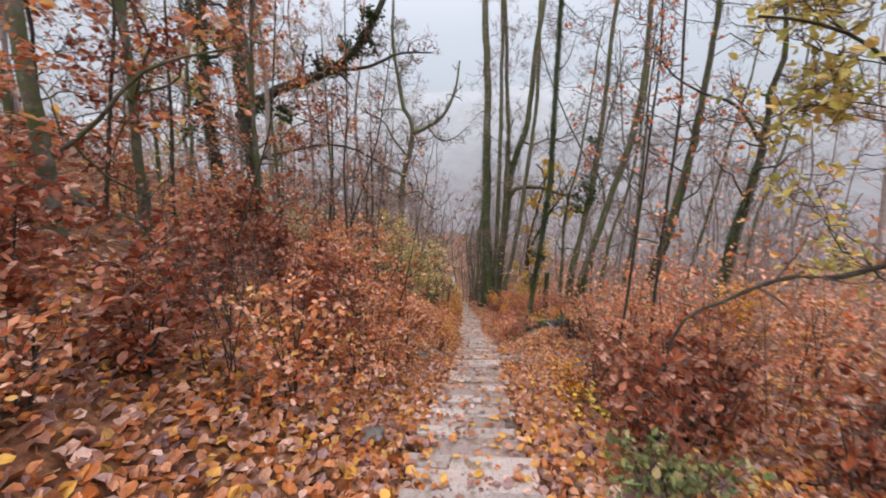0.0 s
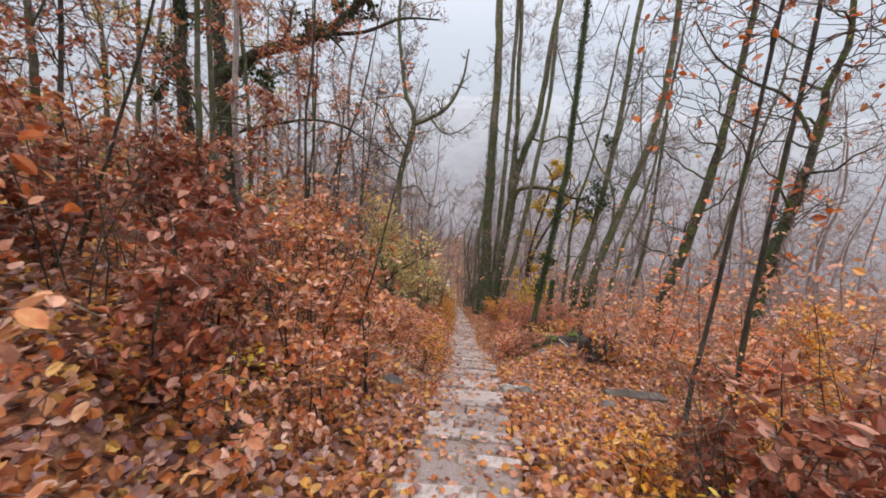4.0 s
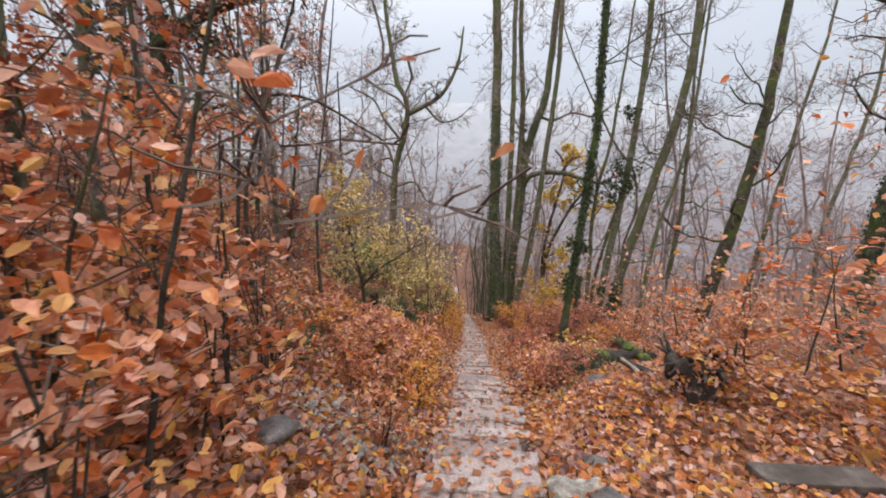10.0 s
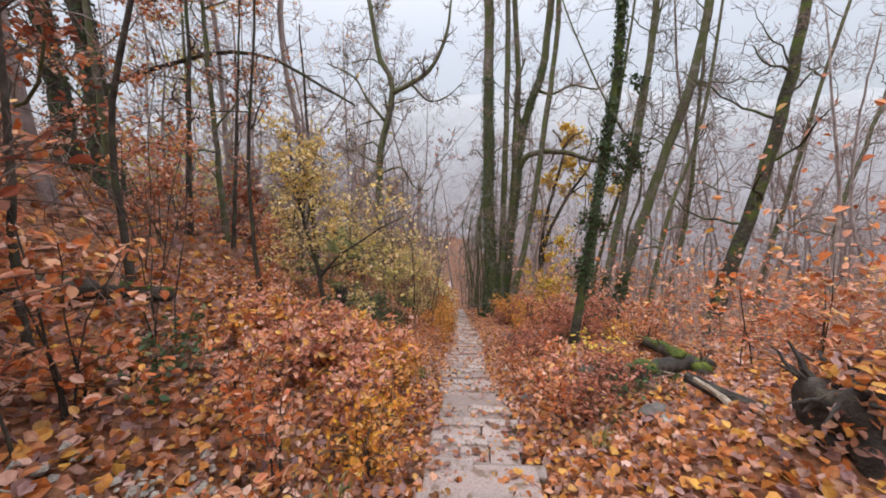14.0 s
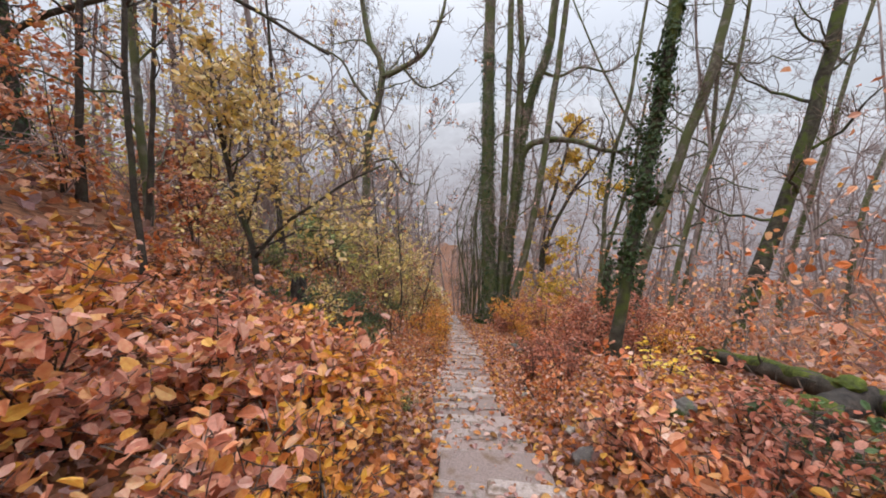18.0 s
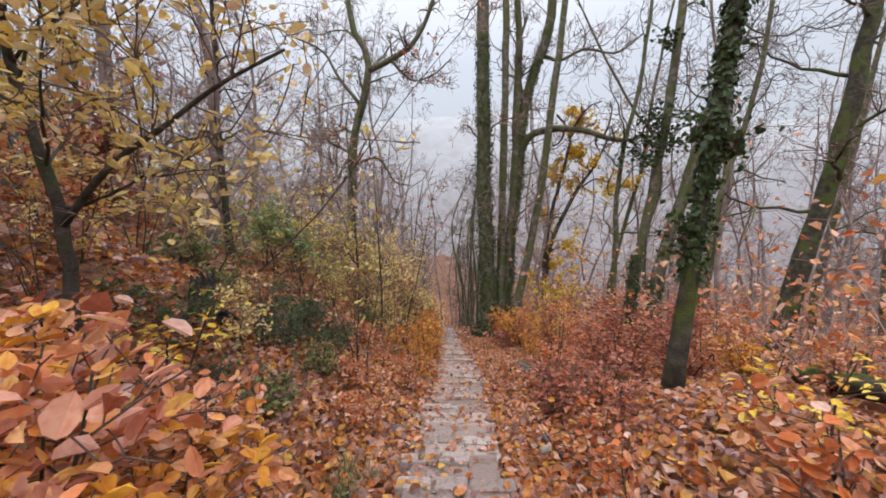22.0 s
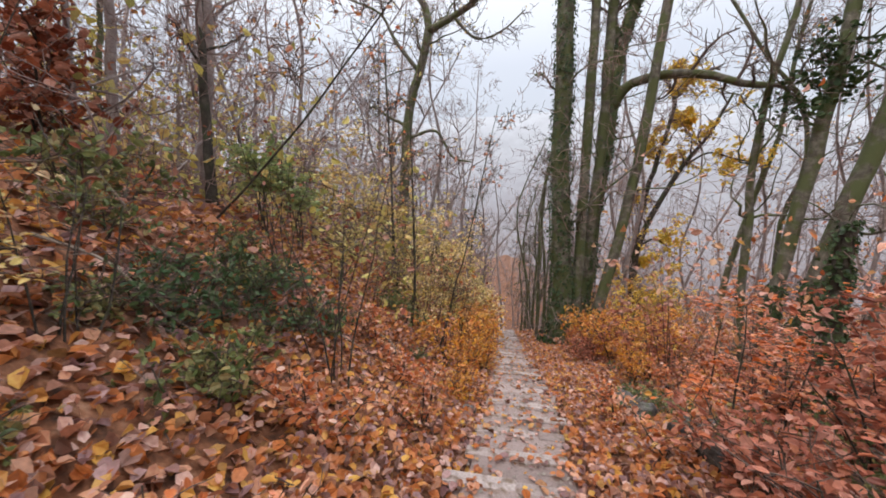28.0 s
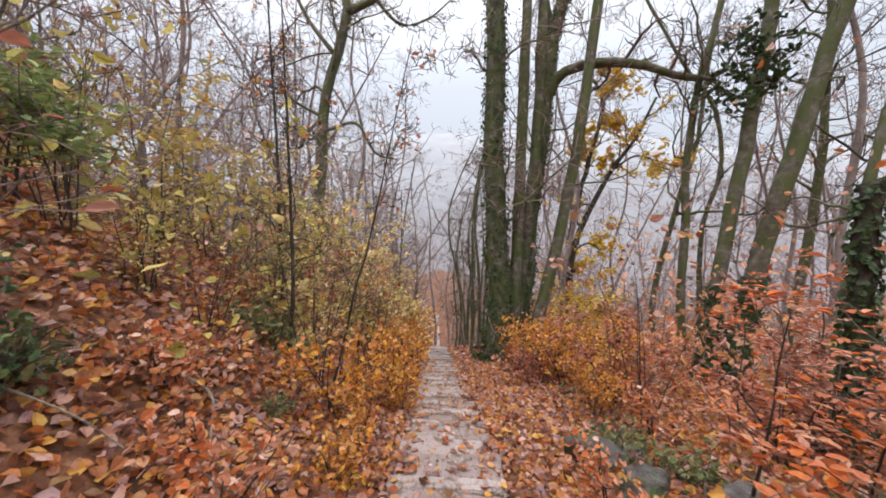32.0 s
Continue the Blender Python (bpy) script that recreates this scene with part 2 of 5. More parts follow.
IVY = leafy("ivy_leaves", (0.012, 0.03, 0.01), (0.03, 0.06, 0.018), (0.05, 0.085, 0.03), (0.02, 0.04, 0.014))
IVYLIGHT = leafy("ground_ivy_leaves", (0.02, 0.05, 0.02), (0.045, 0.095, 0.035), (0.08, 0.14, 0.055), (0.03, 0.065, 0.025), (0.14, 0.16, 0.07), (0.03, 0.07, 0.03))
LICHEN = material("lichened_stone", [(0, (0.12, 0.105, 0.092)), (0.5, (0.29, 0.26, 0.235)), (1, (0.5, 0.47, 0.43))], 12, 0.8, 0.6, 60, moss=((0.1, 0.12, 0.05), 6, 0.6))
PALEGREEN = leafy("pale_green_leaves", (0.2, 0.3, 0.12), (0.3, 0.38, 0.18), (0.14, 0.22, 0.08), (0.38, 0.4, 0.16))
# rust and tan leaves, lightened in colour to imitate haze over far brushwood
HAZED = leafy("haze_paled_withered_leaves", (0.3, 0.17, 0.13), (0.4, 0.22, 0.16), (0.46, 0.28, 0.21), (0.36, 0.16, 0.09), (0.5, 0.3, 0.12), (0.33, 0.22, 0.19))
ORANGE = leafy("bright_orange_leaves", (0.46, 0.11, 0.02), (0.52, 0.16, 0.03), (0.38, 0.09, 0.02), (0.52, 0.26, 0.13), (0.48, 0.26, 0.19), (0.42, 0.13, 0.05), (0.5, 0.31, 0.24))
HILL = material("far_hillside_painted_mist", [(0, (0.03, 0.03, 0.035)), (1, (0.05, 0.05, 0.055))], 0.012, 1.0, 0, 0.03)


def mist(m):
    """Paints mist on as a glow, paler towards the top of the far valley side."""
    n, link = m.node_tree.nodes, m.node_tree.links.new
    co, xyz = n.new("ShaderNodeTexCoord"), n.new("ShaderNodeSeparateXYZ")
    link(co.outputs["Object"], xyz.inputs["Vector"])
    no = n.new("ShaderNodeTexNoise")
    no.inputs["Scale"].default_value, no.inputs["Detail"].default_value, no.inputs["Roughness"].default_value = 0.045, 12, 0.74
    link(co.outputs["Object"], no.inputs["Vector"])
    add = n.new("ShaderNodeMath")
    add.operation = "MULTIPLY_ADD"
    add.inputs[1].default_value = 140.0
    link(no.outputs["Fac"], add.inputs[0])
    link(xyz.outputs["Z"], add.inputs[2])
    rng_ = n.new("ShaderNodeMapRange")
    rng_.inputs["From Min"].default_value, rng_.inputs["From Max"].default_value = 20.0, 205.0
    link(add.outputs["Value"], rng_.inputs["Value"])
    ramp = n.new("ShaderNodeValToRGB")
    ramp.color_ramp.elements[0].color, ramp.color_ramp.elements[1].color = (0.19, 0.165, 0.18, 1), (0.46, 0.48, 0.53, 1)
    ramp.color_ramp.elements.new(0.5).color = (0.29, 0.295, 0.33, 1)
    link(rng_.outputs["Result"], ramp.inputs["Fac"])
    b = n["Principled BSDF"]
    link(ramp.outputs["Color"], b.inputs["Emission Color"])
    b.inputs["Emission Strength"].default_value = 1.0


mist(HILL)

rng = np.random.default_rng(7)


# ---------------------------------------------------------------- mesh helpers
class Geo:
    """Gathers vertices and faces of one mesh."""

    def __init__(self):
        self.v, self.f, self.n = [], [], 0

    def add(self, verts, faces):
        self.v.append(np.asarray(verts, float).reshape(-1, 3))
        self.f += [tuple(i + self.n for i in f) for f in faces]
        self.n += len(self.v[-1])

    def tube(self, pts, radii, sides=6, rough=0.0):
        pts = np.asarray(pts, float)
        n = len(pts)
        radii = np.broadcast_to(np.asarray(radii, float), (n,))
        d = np.gradient(pts, axis=0)
        d /= np.linalg.norm(d, axis=1)[:, None] + 1e-9
        ref = np.array([1.0, 0, 0]) if abs(d[0][0]) < 0.8 else np.array([0, 1.0, 0])
        u = np.cross(d, ref)
        u /= np.linalg.norm(u, axis=1)[:, None] + 1e-9
        w = np.cross(d, u)
        a = np.arange(sides) * 2 * np.pi / sides
        ring = u[:, None] * np.cos(a)[None, :, None] + w[:, None] * np.sin(a)[None, :, None]
        r = radii[:, None] * (1 + rough * rng.normal(0, 1, (n, sides)))
        v = (pts[:, None] + ring * r[..., None]).reshape(-1, 3)
        f = [(i * sides + j, i * sides + (j + 1) % sides, (i + 1) * sides + (j + 1) % sides, (i + 1) * sides + j) for i in range(n - 1) for j in range(sides)]
        if sides > 4:
            f += [tuple(range(sides))[::-1], tuple((n - 1) * sides + j for j in range(sides))]
        self.add(v, f)

    def leaves(self, centres, size, flat=0.5, width=0.62, normals=None, fine=True):
        """Folded pointed leaves of six corners, lying about flat (1) or in any pose (0)."""
        c = np.asarray(centres, float).reshape(-1, 3)
        n = len(c)
        if n == 0:
            return
        s = np.broadcast_to(np.asarray(size, float), (n,))[:, None] * rng.uniform(0.65, 1.25, (n, 1))
        nz = rng.normal(0, 1, (n, 3)) * (1 - flat) + np.array([0, 0, 1.0]) * flat if normals is None else normals + rng.normal(0, 0.3, (n, 3))
        nz /= np.linalg.norm(nz, axis=1)[:, None] + 1e-9
        ax = np.cross(nz, rng.normal(0, 1, (n, 3)))
        ax /= np.linalg.norm(ax, axis=1)[:, None] + 1e-9
        sd = np.cross(nz, ax)
        fold, curl = rng.uniform(0.05, 0.3, (n, 1)) * s, rng.uniform(-0.2, 0.25, (n, 1)) * s
        wd = s * width * rng.uniform(0.8, 1.2, (n, 1)) * 0.5
        base, tip = c - ax * s * 0.5, c + ax * s * 0.5 + nz * curl
        l1, r1 = c - ax * s * 0.18 - sd * wd + nz * fold, c - ax * s * 0.18 + sd * wd + nz * fold
        l2, r2 = c + ax * s * 0.2 - sd * wd * 0.8 + nz * fold, c + ax * s * 0.2 + sd * wd * 0.8 + nz * fold
        if fine:
            l0, r0 = c - ax * s * 0.38 - sd * wd * 0.62 + nz * fold * 0.6, c - ax * s * 0.38 + sd * wd * 0.62 + nz * fold * 0.6
            l1, r1 = l1 + ax * s * 0.1, r1 + ax * s * 0.1
            l2, r2 = l2 + ax * s * 0.08 + sd * wd * 0.12, r2 + ax * s * 0.08 - sd * wd * 0.12
            v = np.stack([base, l0, l1, l2, tip, r2, r1, r0], 1).reshape(-1, 3)
            k = np.arange(n)[:, None] * 8
            self.add(v, np.concatenate([k + [0, 4, 3, 2, 1], k + [0, 7, 6, 5, 4]], 1).reshape(-1, 5).tolist())
            return
        v = np.stack([base, l1, l2, tip, r2, r1], 1).reshape(-1, 3)
        k = np.arange(n)[:, None] * 6
        f = np.concatenate([k + [0, 3, 2, 1], k + [0, 5, 4, 3]], 1).reshape(-1, 4)
        self.add(v, f.tolist())

    def mesh(self, name, mat, smooth=False):
        me = bpy.data.meshes.new(name)
        me.from_pydata(np.concatenate(self.v).tolist() if self.v else [], [], self.f)
        me.materials.append(mat)
        if smooth:
            me.polygons.foreach_set("use_smooth", [True] * len(me.polygons))
        me.update()
        return me


def part(name, geo, mat, parent, label="", smooth=False):
    ob = new(name, geo.mesh(name, mat, smooth))
    ob.parent = parent
    return tagged(ob, label)


def thing(name, label, category, at=(0, 0, 0), group=""):
    ob = new(name)
    ob.location = at
    ob.empty_display_size = 0.2
    return tagged(ob, label, category, group)


# ---------------------------------------------------------------- terrain
def path_x(y):
    return float(np.interp(y, [-5, 4, 7, 8.3, 10.4, 12.6, 14, 16, 18, 19.5, 21.3, 24, 30, 36, 130], [0, 0, 0.08, 0.13, 0.19, 0.11, 0, -0.15, -0.17, -0.12, -0.15, -0.38, -0.9, -1.37, -8.5]))


def path_z(y):
    """The flight eases at 18 m, tips over an edge at 36 m and runs out on the valley floor."""
    if y < 18:
        return -0.304 * y
    return float(np.interp(y, [18, 36, 62, 130, 400], [-5.472, -9.45, -18.8, -20.2, -26]))


def ground_z(x, y):
    e = x - path_x(y)
    a = abs(e)
    wob = 0.10 * noise.noise((x * 0.5, y * 0.5, 1.7)) + 0.04 * noise.noise((x * 1.7, y * 1.7, 5.1))
    if e < 0:
        steep = 0.42 + 0.2 * min(max((y - 11) / 5, 0), 1)
        h = 0.03 + steep * max(a - 0.85, 0) ** 1.15 if a < 4 else 0.03 + steep * 3.15 ** 1.15 + 0.42 * (min(a, 30) - 4)
    else:
        k = min(max((y - 9.5) / 1.2, 0), 1) - 0.7 * min(max((y - 17.5) / 3, 0), 1)
        h = 0.06 * min(max((a - 0.6) / 0.6, 0), 1) + (0.72 * k - 0.2) * min(max((a - 0.9) / 1.5, 0), 1) - (0.025 + 0.12 * min(max((y - 18) / 9, 0), 1)) * max(min(a, 90) - 4.5, 0) - 0.03 * max(min(a, 40) - 13, 0)
    under = -0.16 if a < 0.4 else -0.16 * max(0, 1 - (a - 0.4) / 0.22)
    fade = min(max((a - 0.45) / 0.6, 0), 1)
    away = -0.12 * min(max(y - 45, 0), 60) * min(max((a - 3) / 10, 0), 1)
    return path_z(y) + h + under + wob * fade + away


def build_ground():
    xs = np.concatenate([[-400, -200, -100, -60, -40, -30], np.arange(-24, -6, 1.0), np.arange(-6, 6, 0.2), np.arange(6, 24, 1.0), [24, 32, 45, 70, 120, 200, 400]])
    ys = np.concatenate([[-120, -60, -30, -15, -8], np.arange(-4, 30, 0.25), np.arange(30, 70, 2.0), [70, 90, 120, 160, 220]])
    v = [(x, y, ground_z(x, y)) for y in ys for x in xs]
    w = len(xs)
    g = Geo()
    g.add(v, [(j * w + i, j * w + i + 1, (j + 1) * w + i + 1, (j + 1) * w + i) for j in range(len(ys) - 1) for i in range(w - 1)])
    tagged(new("ground", g.mesh("ground", SOIL, True)), "forest floor of brown leaf mould on a hillside", "ground", kind="structure")


build_ground()


def build_backdrop():
    g = Geo()
    xs, hs = np.linspace(-900, 900, 61), np.linspace(0, 1, 13)
    v = []
    for h in hs:
        for x in xs:
            top = 132 + 18 * noise.noise((x * 0.004, 0.3, 0)) - 0.015 * x
            z = -60 + h * (top + 60)
            v.append((x, 230 + 260 * h + 0.0002 * x * x + 25 * noise.noise((x * 0.01, z * 0.02, 2)), z + 5 * noise.noise((x * 0.03, z * 0.05, 4))))
    g.add(v, [(j * 61 + i, j * 61 + i + 1, (j + 1) * 61 + i + 1, (j + 1) * 61 + i) for j in range(12) for i in range(60)])
    tagged(new("backdrop", g.mesh("backdrop", HILL, True)), "wooded valley side fading in painted pale mist", "hillside", kind="structure")


build_backdrop()


# ---------------------------------------------------------------- plant builders
def unit(v):
    v = np.asarray(v, float)
    return v / (np.linalg.norm(v) + 1e-9)


def wander(p, d, length, n, bend, lift=0.0):
    pts, d = [np.asarray(p, float)], unit(d)
    for _ in range(n):
        d = unit(d + rng.normal(0, bend, 3) + (0, 0, lift))
        pts.append(pts[-1] + d * length / n)
    return np.array(pts), d


def smooth_line(pts, n):
    """A smooth line of n points through the given ones."""
    pts = np.asarray(pts, float)
    if len(pts) < 3:
        return np.array([pts[0] + (pts[-1] - pts[0]) * s for s in np.linspace(0, 1, n)])
    m = np.gradient(pts, axis=0)
    out = []
    for t in np.linspace(0, len(pts) - 1.0001, n):
        i, s = int(t), t % 1
        out.append((2 * s**3 - 3 * s**2 + 1) * pts[i] + (s**3 - 2 * s**2 + s) * m[i] + (-2 * s**3 + 3 * s**2) * pts[i + 1] + (s**3 - s**2) * m[i + 1])
    return np.array(out)


def twigs_on(geo, line, r, count, length, depth, tips, lift=0.06, start=0.25, up=0.5, fine=0.004):
    """Side branches along a line, with their own twigs."""
    n = len(line)
    for _ in range(count):
        k = rng.uniform(start, 1) * (n - 1.001)
        i = int(k)
        p = line[i] + (line[i + 1] - line[i]) * (k - i)
        along = unit(line[i + 1] - line[i])
        side = unit(np.cross(along, rng.normal(0, 1, 3)))
        d = unit(along * rng.uniform(0.2, 0.9) + side + (0, 0, up * rng.uniform(0, 1)))
        ln = length * rng.uniform(0.5, 1.2) * (1.15 - 0.5 * k / n)
        pts, _ = wander(p, d, ln, 4 if depth else 3, 0.32, lift)
        r0 = max(r * (0.55 - 0.25 * k / n), fine * 1.5)
        geo.tube(pts, np.linspace(r0, max(r0 * 0.35, fine), len(pts)), 5 if r0 > 0.03 else 3)
        if depth:
            twigs_on(geo, pts, r0, 5, ln * 0.52, depth - 1, tips, lift, 0.15, up, fine)
        else:
            tips.append(pts)


def tree(name, label, trunk_pts, r0, r1, limbs=7, limb_len=3.0, depth=2, bark=None, start=0.45, ivy=0, leaves=0, leaf_mat=None, leaf_size=0.07, sides=10, group="", root=True, extra=(), up=0.5, category="tree", ivy_from=0.0, ivy_to=0.75, owner=None, twig=None, sub=7, fine=0.004, limb_r=0.4):
    """A tree: trunk through the points given, limbs, twigs, and ivy or leaves where it has them."""
    bark = bark or BARK
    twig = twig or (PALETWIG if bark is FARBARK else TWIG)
    pts = np.array(trunk_pts, float)
    base = pts[0].copy()
    if root:
        base[2] = ground_z(base[0], base[1]) - 0.15
        low = pts[0].copy()
        pts = np.vstack([base, pts]) if low[2] > base[2] + 0.3 else np.vstack([base, pts[1:]])
    ob = thing(name, label, category, base, group) if owner is None else None
    line = smooth_line(pts - base, 120)
    along = np.r_[0, np.cumsum(np.linalg.norm(np.diff(line, axis=0), axis=1))]
    want = np.linspace(0, 1, 26) ** 1.15 * along[-1]
    line = np.stack([np.interp(want, along, line[:, k]) for k in range(3)], 1)
    line[2:-1] += rng.normal(0, r0 * 0.10, (23, 3))
    rad = r0 + (r1 - r0) * np.linspace(0, 1, 26)
    rad[:3] *= (1.45, 1.2, 1.07) if owner is None else (1.9, 1.4, 1.15)
    g = Geo()
    g.tube(line, rad, sides, 0.05)
    if owner is None:
        part("trunk", g, bark, ob, smooth=True)
    else:
        ob = part("stem", g, bark, owner, smooth=True)
        ob.location = base - np.array(owner.location)
    tips = []
    for e_pts, e_r in extra:
        g = Geo()
        ln = smooth_line(np.array(e_pts, float) - base, 16)
        g.tube(ln, np.linspace(e_r, e_r * 0.35, 16), 7, 0.06)
        part("limb", g, bark, ob, smooth=True)
        g = Geo()
        twigs_on(g, ln, e_r * 0.7, 11, 1.7, 1, tips, 0.03, fine=fine)
        tagged(part("branchwork", g, TWIG, ob), kind="stuff")
    tw = Geo()
    for _ in range(limbs):
        k = rng.uniform(start, 0.98)
        i = min(int(k * 25), 24)
        ang = rng.uniform(0, 2 * np.pi)
        d = unit((np.cos(ang), np.sin(ang), rng.uniform(0.05, 1.0)))
        ln = limb_len * rng.uniform(0.6, 1.2) * (1.25 - 0.5 * k)
        lp, _ = wander(line[i], d, ln, 8, 0.34, 0.05)
        rl = rad[i] * limb_r * rng.uniform(0.75, 1.25)
        g = Geo()
        g.tube(lp, np.linspace(rl, rl * 0.3, len(lp)), 6)
        part("limb", g, bark, ob, smooth=True)
        twigs_on(tw, lp, rl * 0.7, sub, ln * 0.5, depth - 1, tips, 0.05, up=up, fine=fine)
    if tw.n:
        tagged(part("branchwork", tw, twig, ob), kind="stuff")
    if leaves and tips:
        ends = np.concatenate(tips)
        g = Geo()
        g.leaves(ends[rng.integers(0, len(ends), leaves)] + rng.normal(0, 0.06, (leaves, 3)), leaf_size, 0.55)
        part("crown", g, leaf_mat, ob)
    if ivy:
        k = rng.uniform(ivy_from, ivy_to, ivy) * 25
        i = k.astype(int)
        c = line[i] + (line[np.minimum(i + 1, 25)] - line[i]) * (k - i)[:, None]
        a = rng.uniform(0, 2 * np.pi, ivy)
        out = np.stack([np.cos(a), np.sin(a), 0 * a], 1)
        g = Geo()
        g.leaves(c + out * (rad[i][:, None] * rng.uniform(0.98, 1.15, (ivy, 1)) + rng.exponential(0.02 + 0.05 * rad[i][:, None], (ivy, 1))), 0.06 + 0.1 * rad[i], normals=out + (0, 0, 0.4), width=0.9)
        part("ivy", g, IVY, ob, "dark green climbing ivy")
    return ob


def shrub_mesh(height, spread, stems, leaves, size, mat, name, label, category, flat=0.55, stem_r=0.012, low=0.15, sprays=7):
    """One shrub or sapling at the origin: stems, twigs and foliage."""
    ob = thing(name, label, category)
    spots = []
    tw = Geo()
    for s in range(stems):
        a = rng.uniform(0, 2 * np.pi)
        lean = rng.uniform(0.05, 0.55) * spread / height if stems > 1 else 0.1
        p0 = np.array([np.cos(a), np.sin(a), 0]) * rng.uniform(0, 0.25) * spread * (stems > 1)
        p0[2] = -0.12
        pts, _ = wander(p0, (np.cos(a) * lean, np.sin(a) * lean, 1), height * rng.uniform(0.75, 1.1), 8, 0.08, 0.05)
        g = Geo()
        g.tube(pts, np.linspace(stem_r, stem_r * 0.3, 9) * rng.uniform(0.8, 1.3), 5)
        part("stem", g, DARKBARK, ob)
        for _ in range(sprays):
            k = rng.uniform(low, 1) * 7.9
            q = pts[int(k)] + (pts[int(k) + 1] - pts[int(k)]) * (k % 1)
            b = rng.uniform(0, 2 * np.pi)
            tp, _ = wander(q, (np.cos(b), np.sin(b), rng.uniform(0.05, 0.7)), spread * rng.uniform(0.35, 0.8), 5, 0.16, 0.0)
            tw.tube(tp, np.linspace(stem_r * 0.45, 0.003, 6), 3)
            spots.append(tp)
            for _ in range(2):
                t2, _ = wander(tp[rng.integers(1, 5)], rng.normal(0, 1, 3) + (0, 0, 0.2), spread * rng.uniform(0.15, 0.4), 3, 0.15)
                tw.tube(t2, np.linspace(stem_r * 0.3, 0.003, 4), 3)
                spots.append(np.vstack([t2, t2[-2:]]))
    tagged(part("branchwork", tw, TWIG, ob), kind="stuff")
    sp = np.array(spots)
    i, k = rng.integers(0, len(sp), leaves), rng.uniform(0.6, 4.99, leaves)
    c = sp[i, k.astype(int)] * (1 - k % 1)[:, None] + sp[i, np.minimum(k.astype(int) + 1, 5)] * (k % 1)[:, None]
    g = Geo()
    g.leaves(c + rng.normal(0, size * 0.45, (leaves, 3)), size, flat)
    part("foliage", g, mat, ob)
    return ob


used = set()


def place(proto, x, y, scale=1.0, turn=None, sink=0.0):
    """Sets a shrub on the ground: the first time the thing itself, then copies of it."""
    m = pose(x, y, ground_z(x, y) - sink, 0, 0, rng.uniform(0, 360) if turn is None else turn)
    if proto.name in used:
        ob = copy_thing(proto, m)
    else:
        used.add(proto.name)
        proto.matrix_basis = m
        ob = proto
    ob.scale = (scale,) * 3
    return ob


# ---------------------------------------------------------------- the trees that stand out
def tall(pts, top=21.0):
    """The line carried on until the tree is that tall."""
    p = [np.array(q, float) for q in pts]
    d = p[-1] - p[-2]
    d = unit(d * (1, 1, 0) * 0.75 + (0, 0, max(d[2], 0.3 * np.linalg.norm(d))))
    while p[-1][2] < p[0][2] + top:
        d = unit(d + rng.normal(0, 0.05, 3) + (0, 0, 0.05))
        p.append(p[-1] + d * 3.0)
    return [tuple(q) for q in p]


ST = [
    ([(1.21, 30.0, -7.86), (1.17, 30.0, -4.75), (1.06, 30.0, -1.64), (1.08, 30.0, 1.47), (1.14, 30.0, 4.58), (1.16, 30.0, 7.68)], 0.4, 3000),
    ([(1.6, 30.1, -7.8), (1.78, 30.1, -5.23), (1.89, 30.1, -2.56), (1.99, 30.1, 0.11), (2.1, 30.1, 2.78), (2.2, 30.1, 6.5)], 0.21, 150),
    ([(1.75, 30.5, -7.8), (2.2, 30.5, -3.71), (2.46, 30.5, -1.35), (2.62, 30.5, 1.01), (2.74, 30.5, 3.37), (2.86, 30.5, 7.0)], 0.21, 100),
    ([(1.75, 30.7, -7.8), (2.18, 30.7, -5.51), (2.43, 30.7, -2.82), (2.75, 30.7, -0.13), (3.05, 30.7, 2.56), (3.5, 30.7, 4.6), (4.3, 30.7, 6.6), (4.6, 30.7, 9.0)], 0.3, 2400),
    ([(2.05, 29.7, -7.8), (2.78, 29.7, -5.27), (3.36, 29.7, -2.62), (3.8, 29.7, 0.03), (4.2, 29.7, 2.68), (4.65, 29.7, 6.2)], 0.2, 0),
]
LIMB = [(2.85, 30.7, 0.9), (3.3, 30.5, 1.72), (4.45, 30.2, 1.95), (5.7, 30.0, 1.78), (6.75, 29.9, 1.36), (7.7, 29.8, 1.2), (8.3, 29.8, 1.45)]
FORK = [(3.2, 30.7, 2.9), (2.9, 30.7, 4.2), (2.75, 30.7, 5.6), (3.3, 30.7, 7.4)]
UPPER = [(4.1, 30.7, 5.5), (4.9, 30.7, 5.3), (6.0, 30.6, 5.7), (7.4, 30.5, 5.4), (8.6, 30.5, 6.2)]
beech = thing("multi_stemmed_beech", "tall grey-green beech with five straight stems beside the steps", "tree", (ST[1][0][0][0], ST[1][0][0][1], ground_z(*ST[1][0][0][:2])))
for k, (pts, r, iv) in enumerate(ST):
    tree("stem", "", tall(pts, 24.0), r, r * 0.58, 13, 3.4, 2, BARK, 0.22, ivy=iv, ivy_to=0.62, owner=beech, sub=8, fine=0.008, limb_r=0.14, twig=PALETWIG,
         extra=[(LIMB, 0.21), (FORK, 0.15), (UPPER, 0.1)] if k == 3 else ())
OAK = [(-7.56, 35.5, -7.0), (-7.21, 35.5, -2.5), (-6.77, 35.5, 2.93), (-5.64, 35.5, 7.5)]
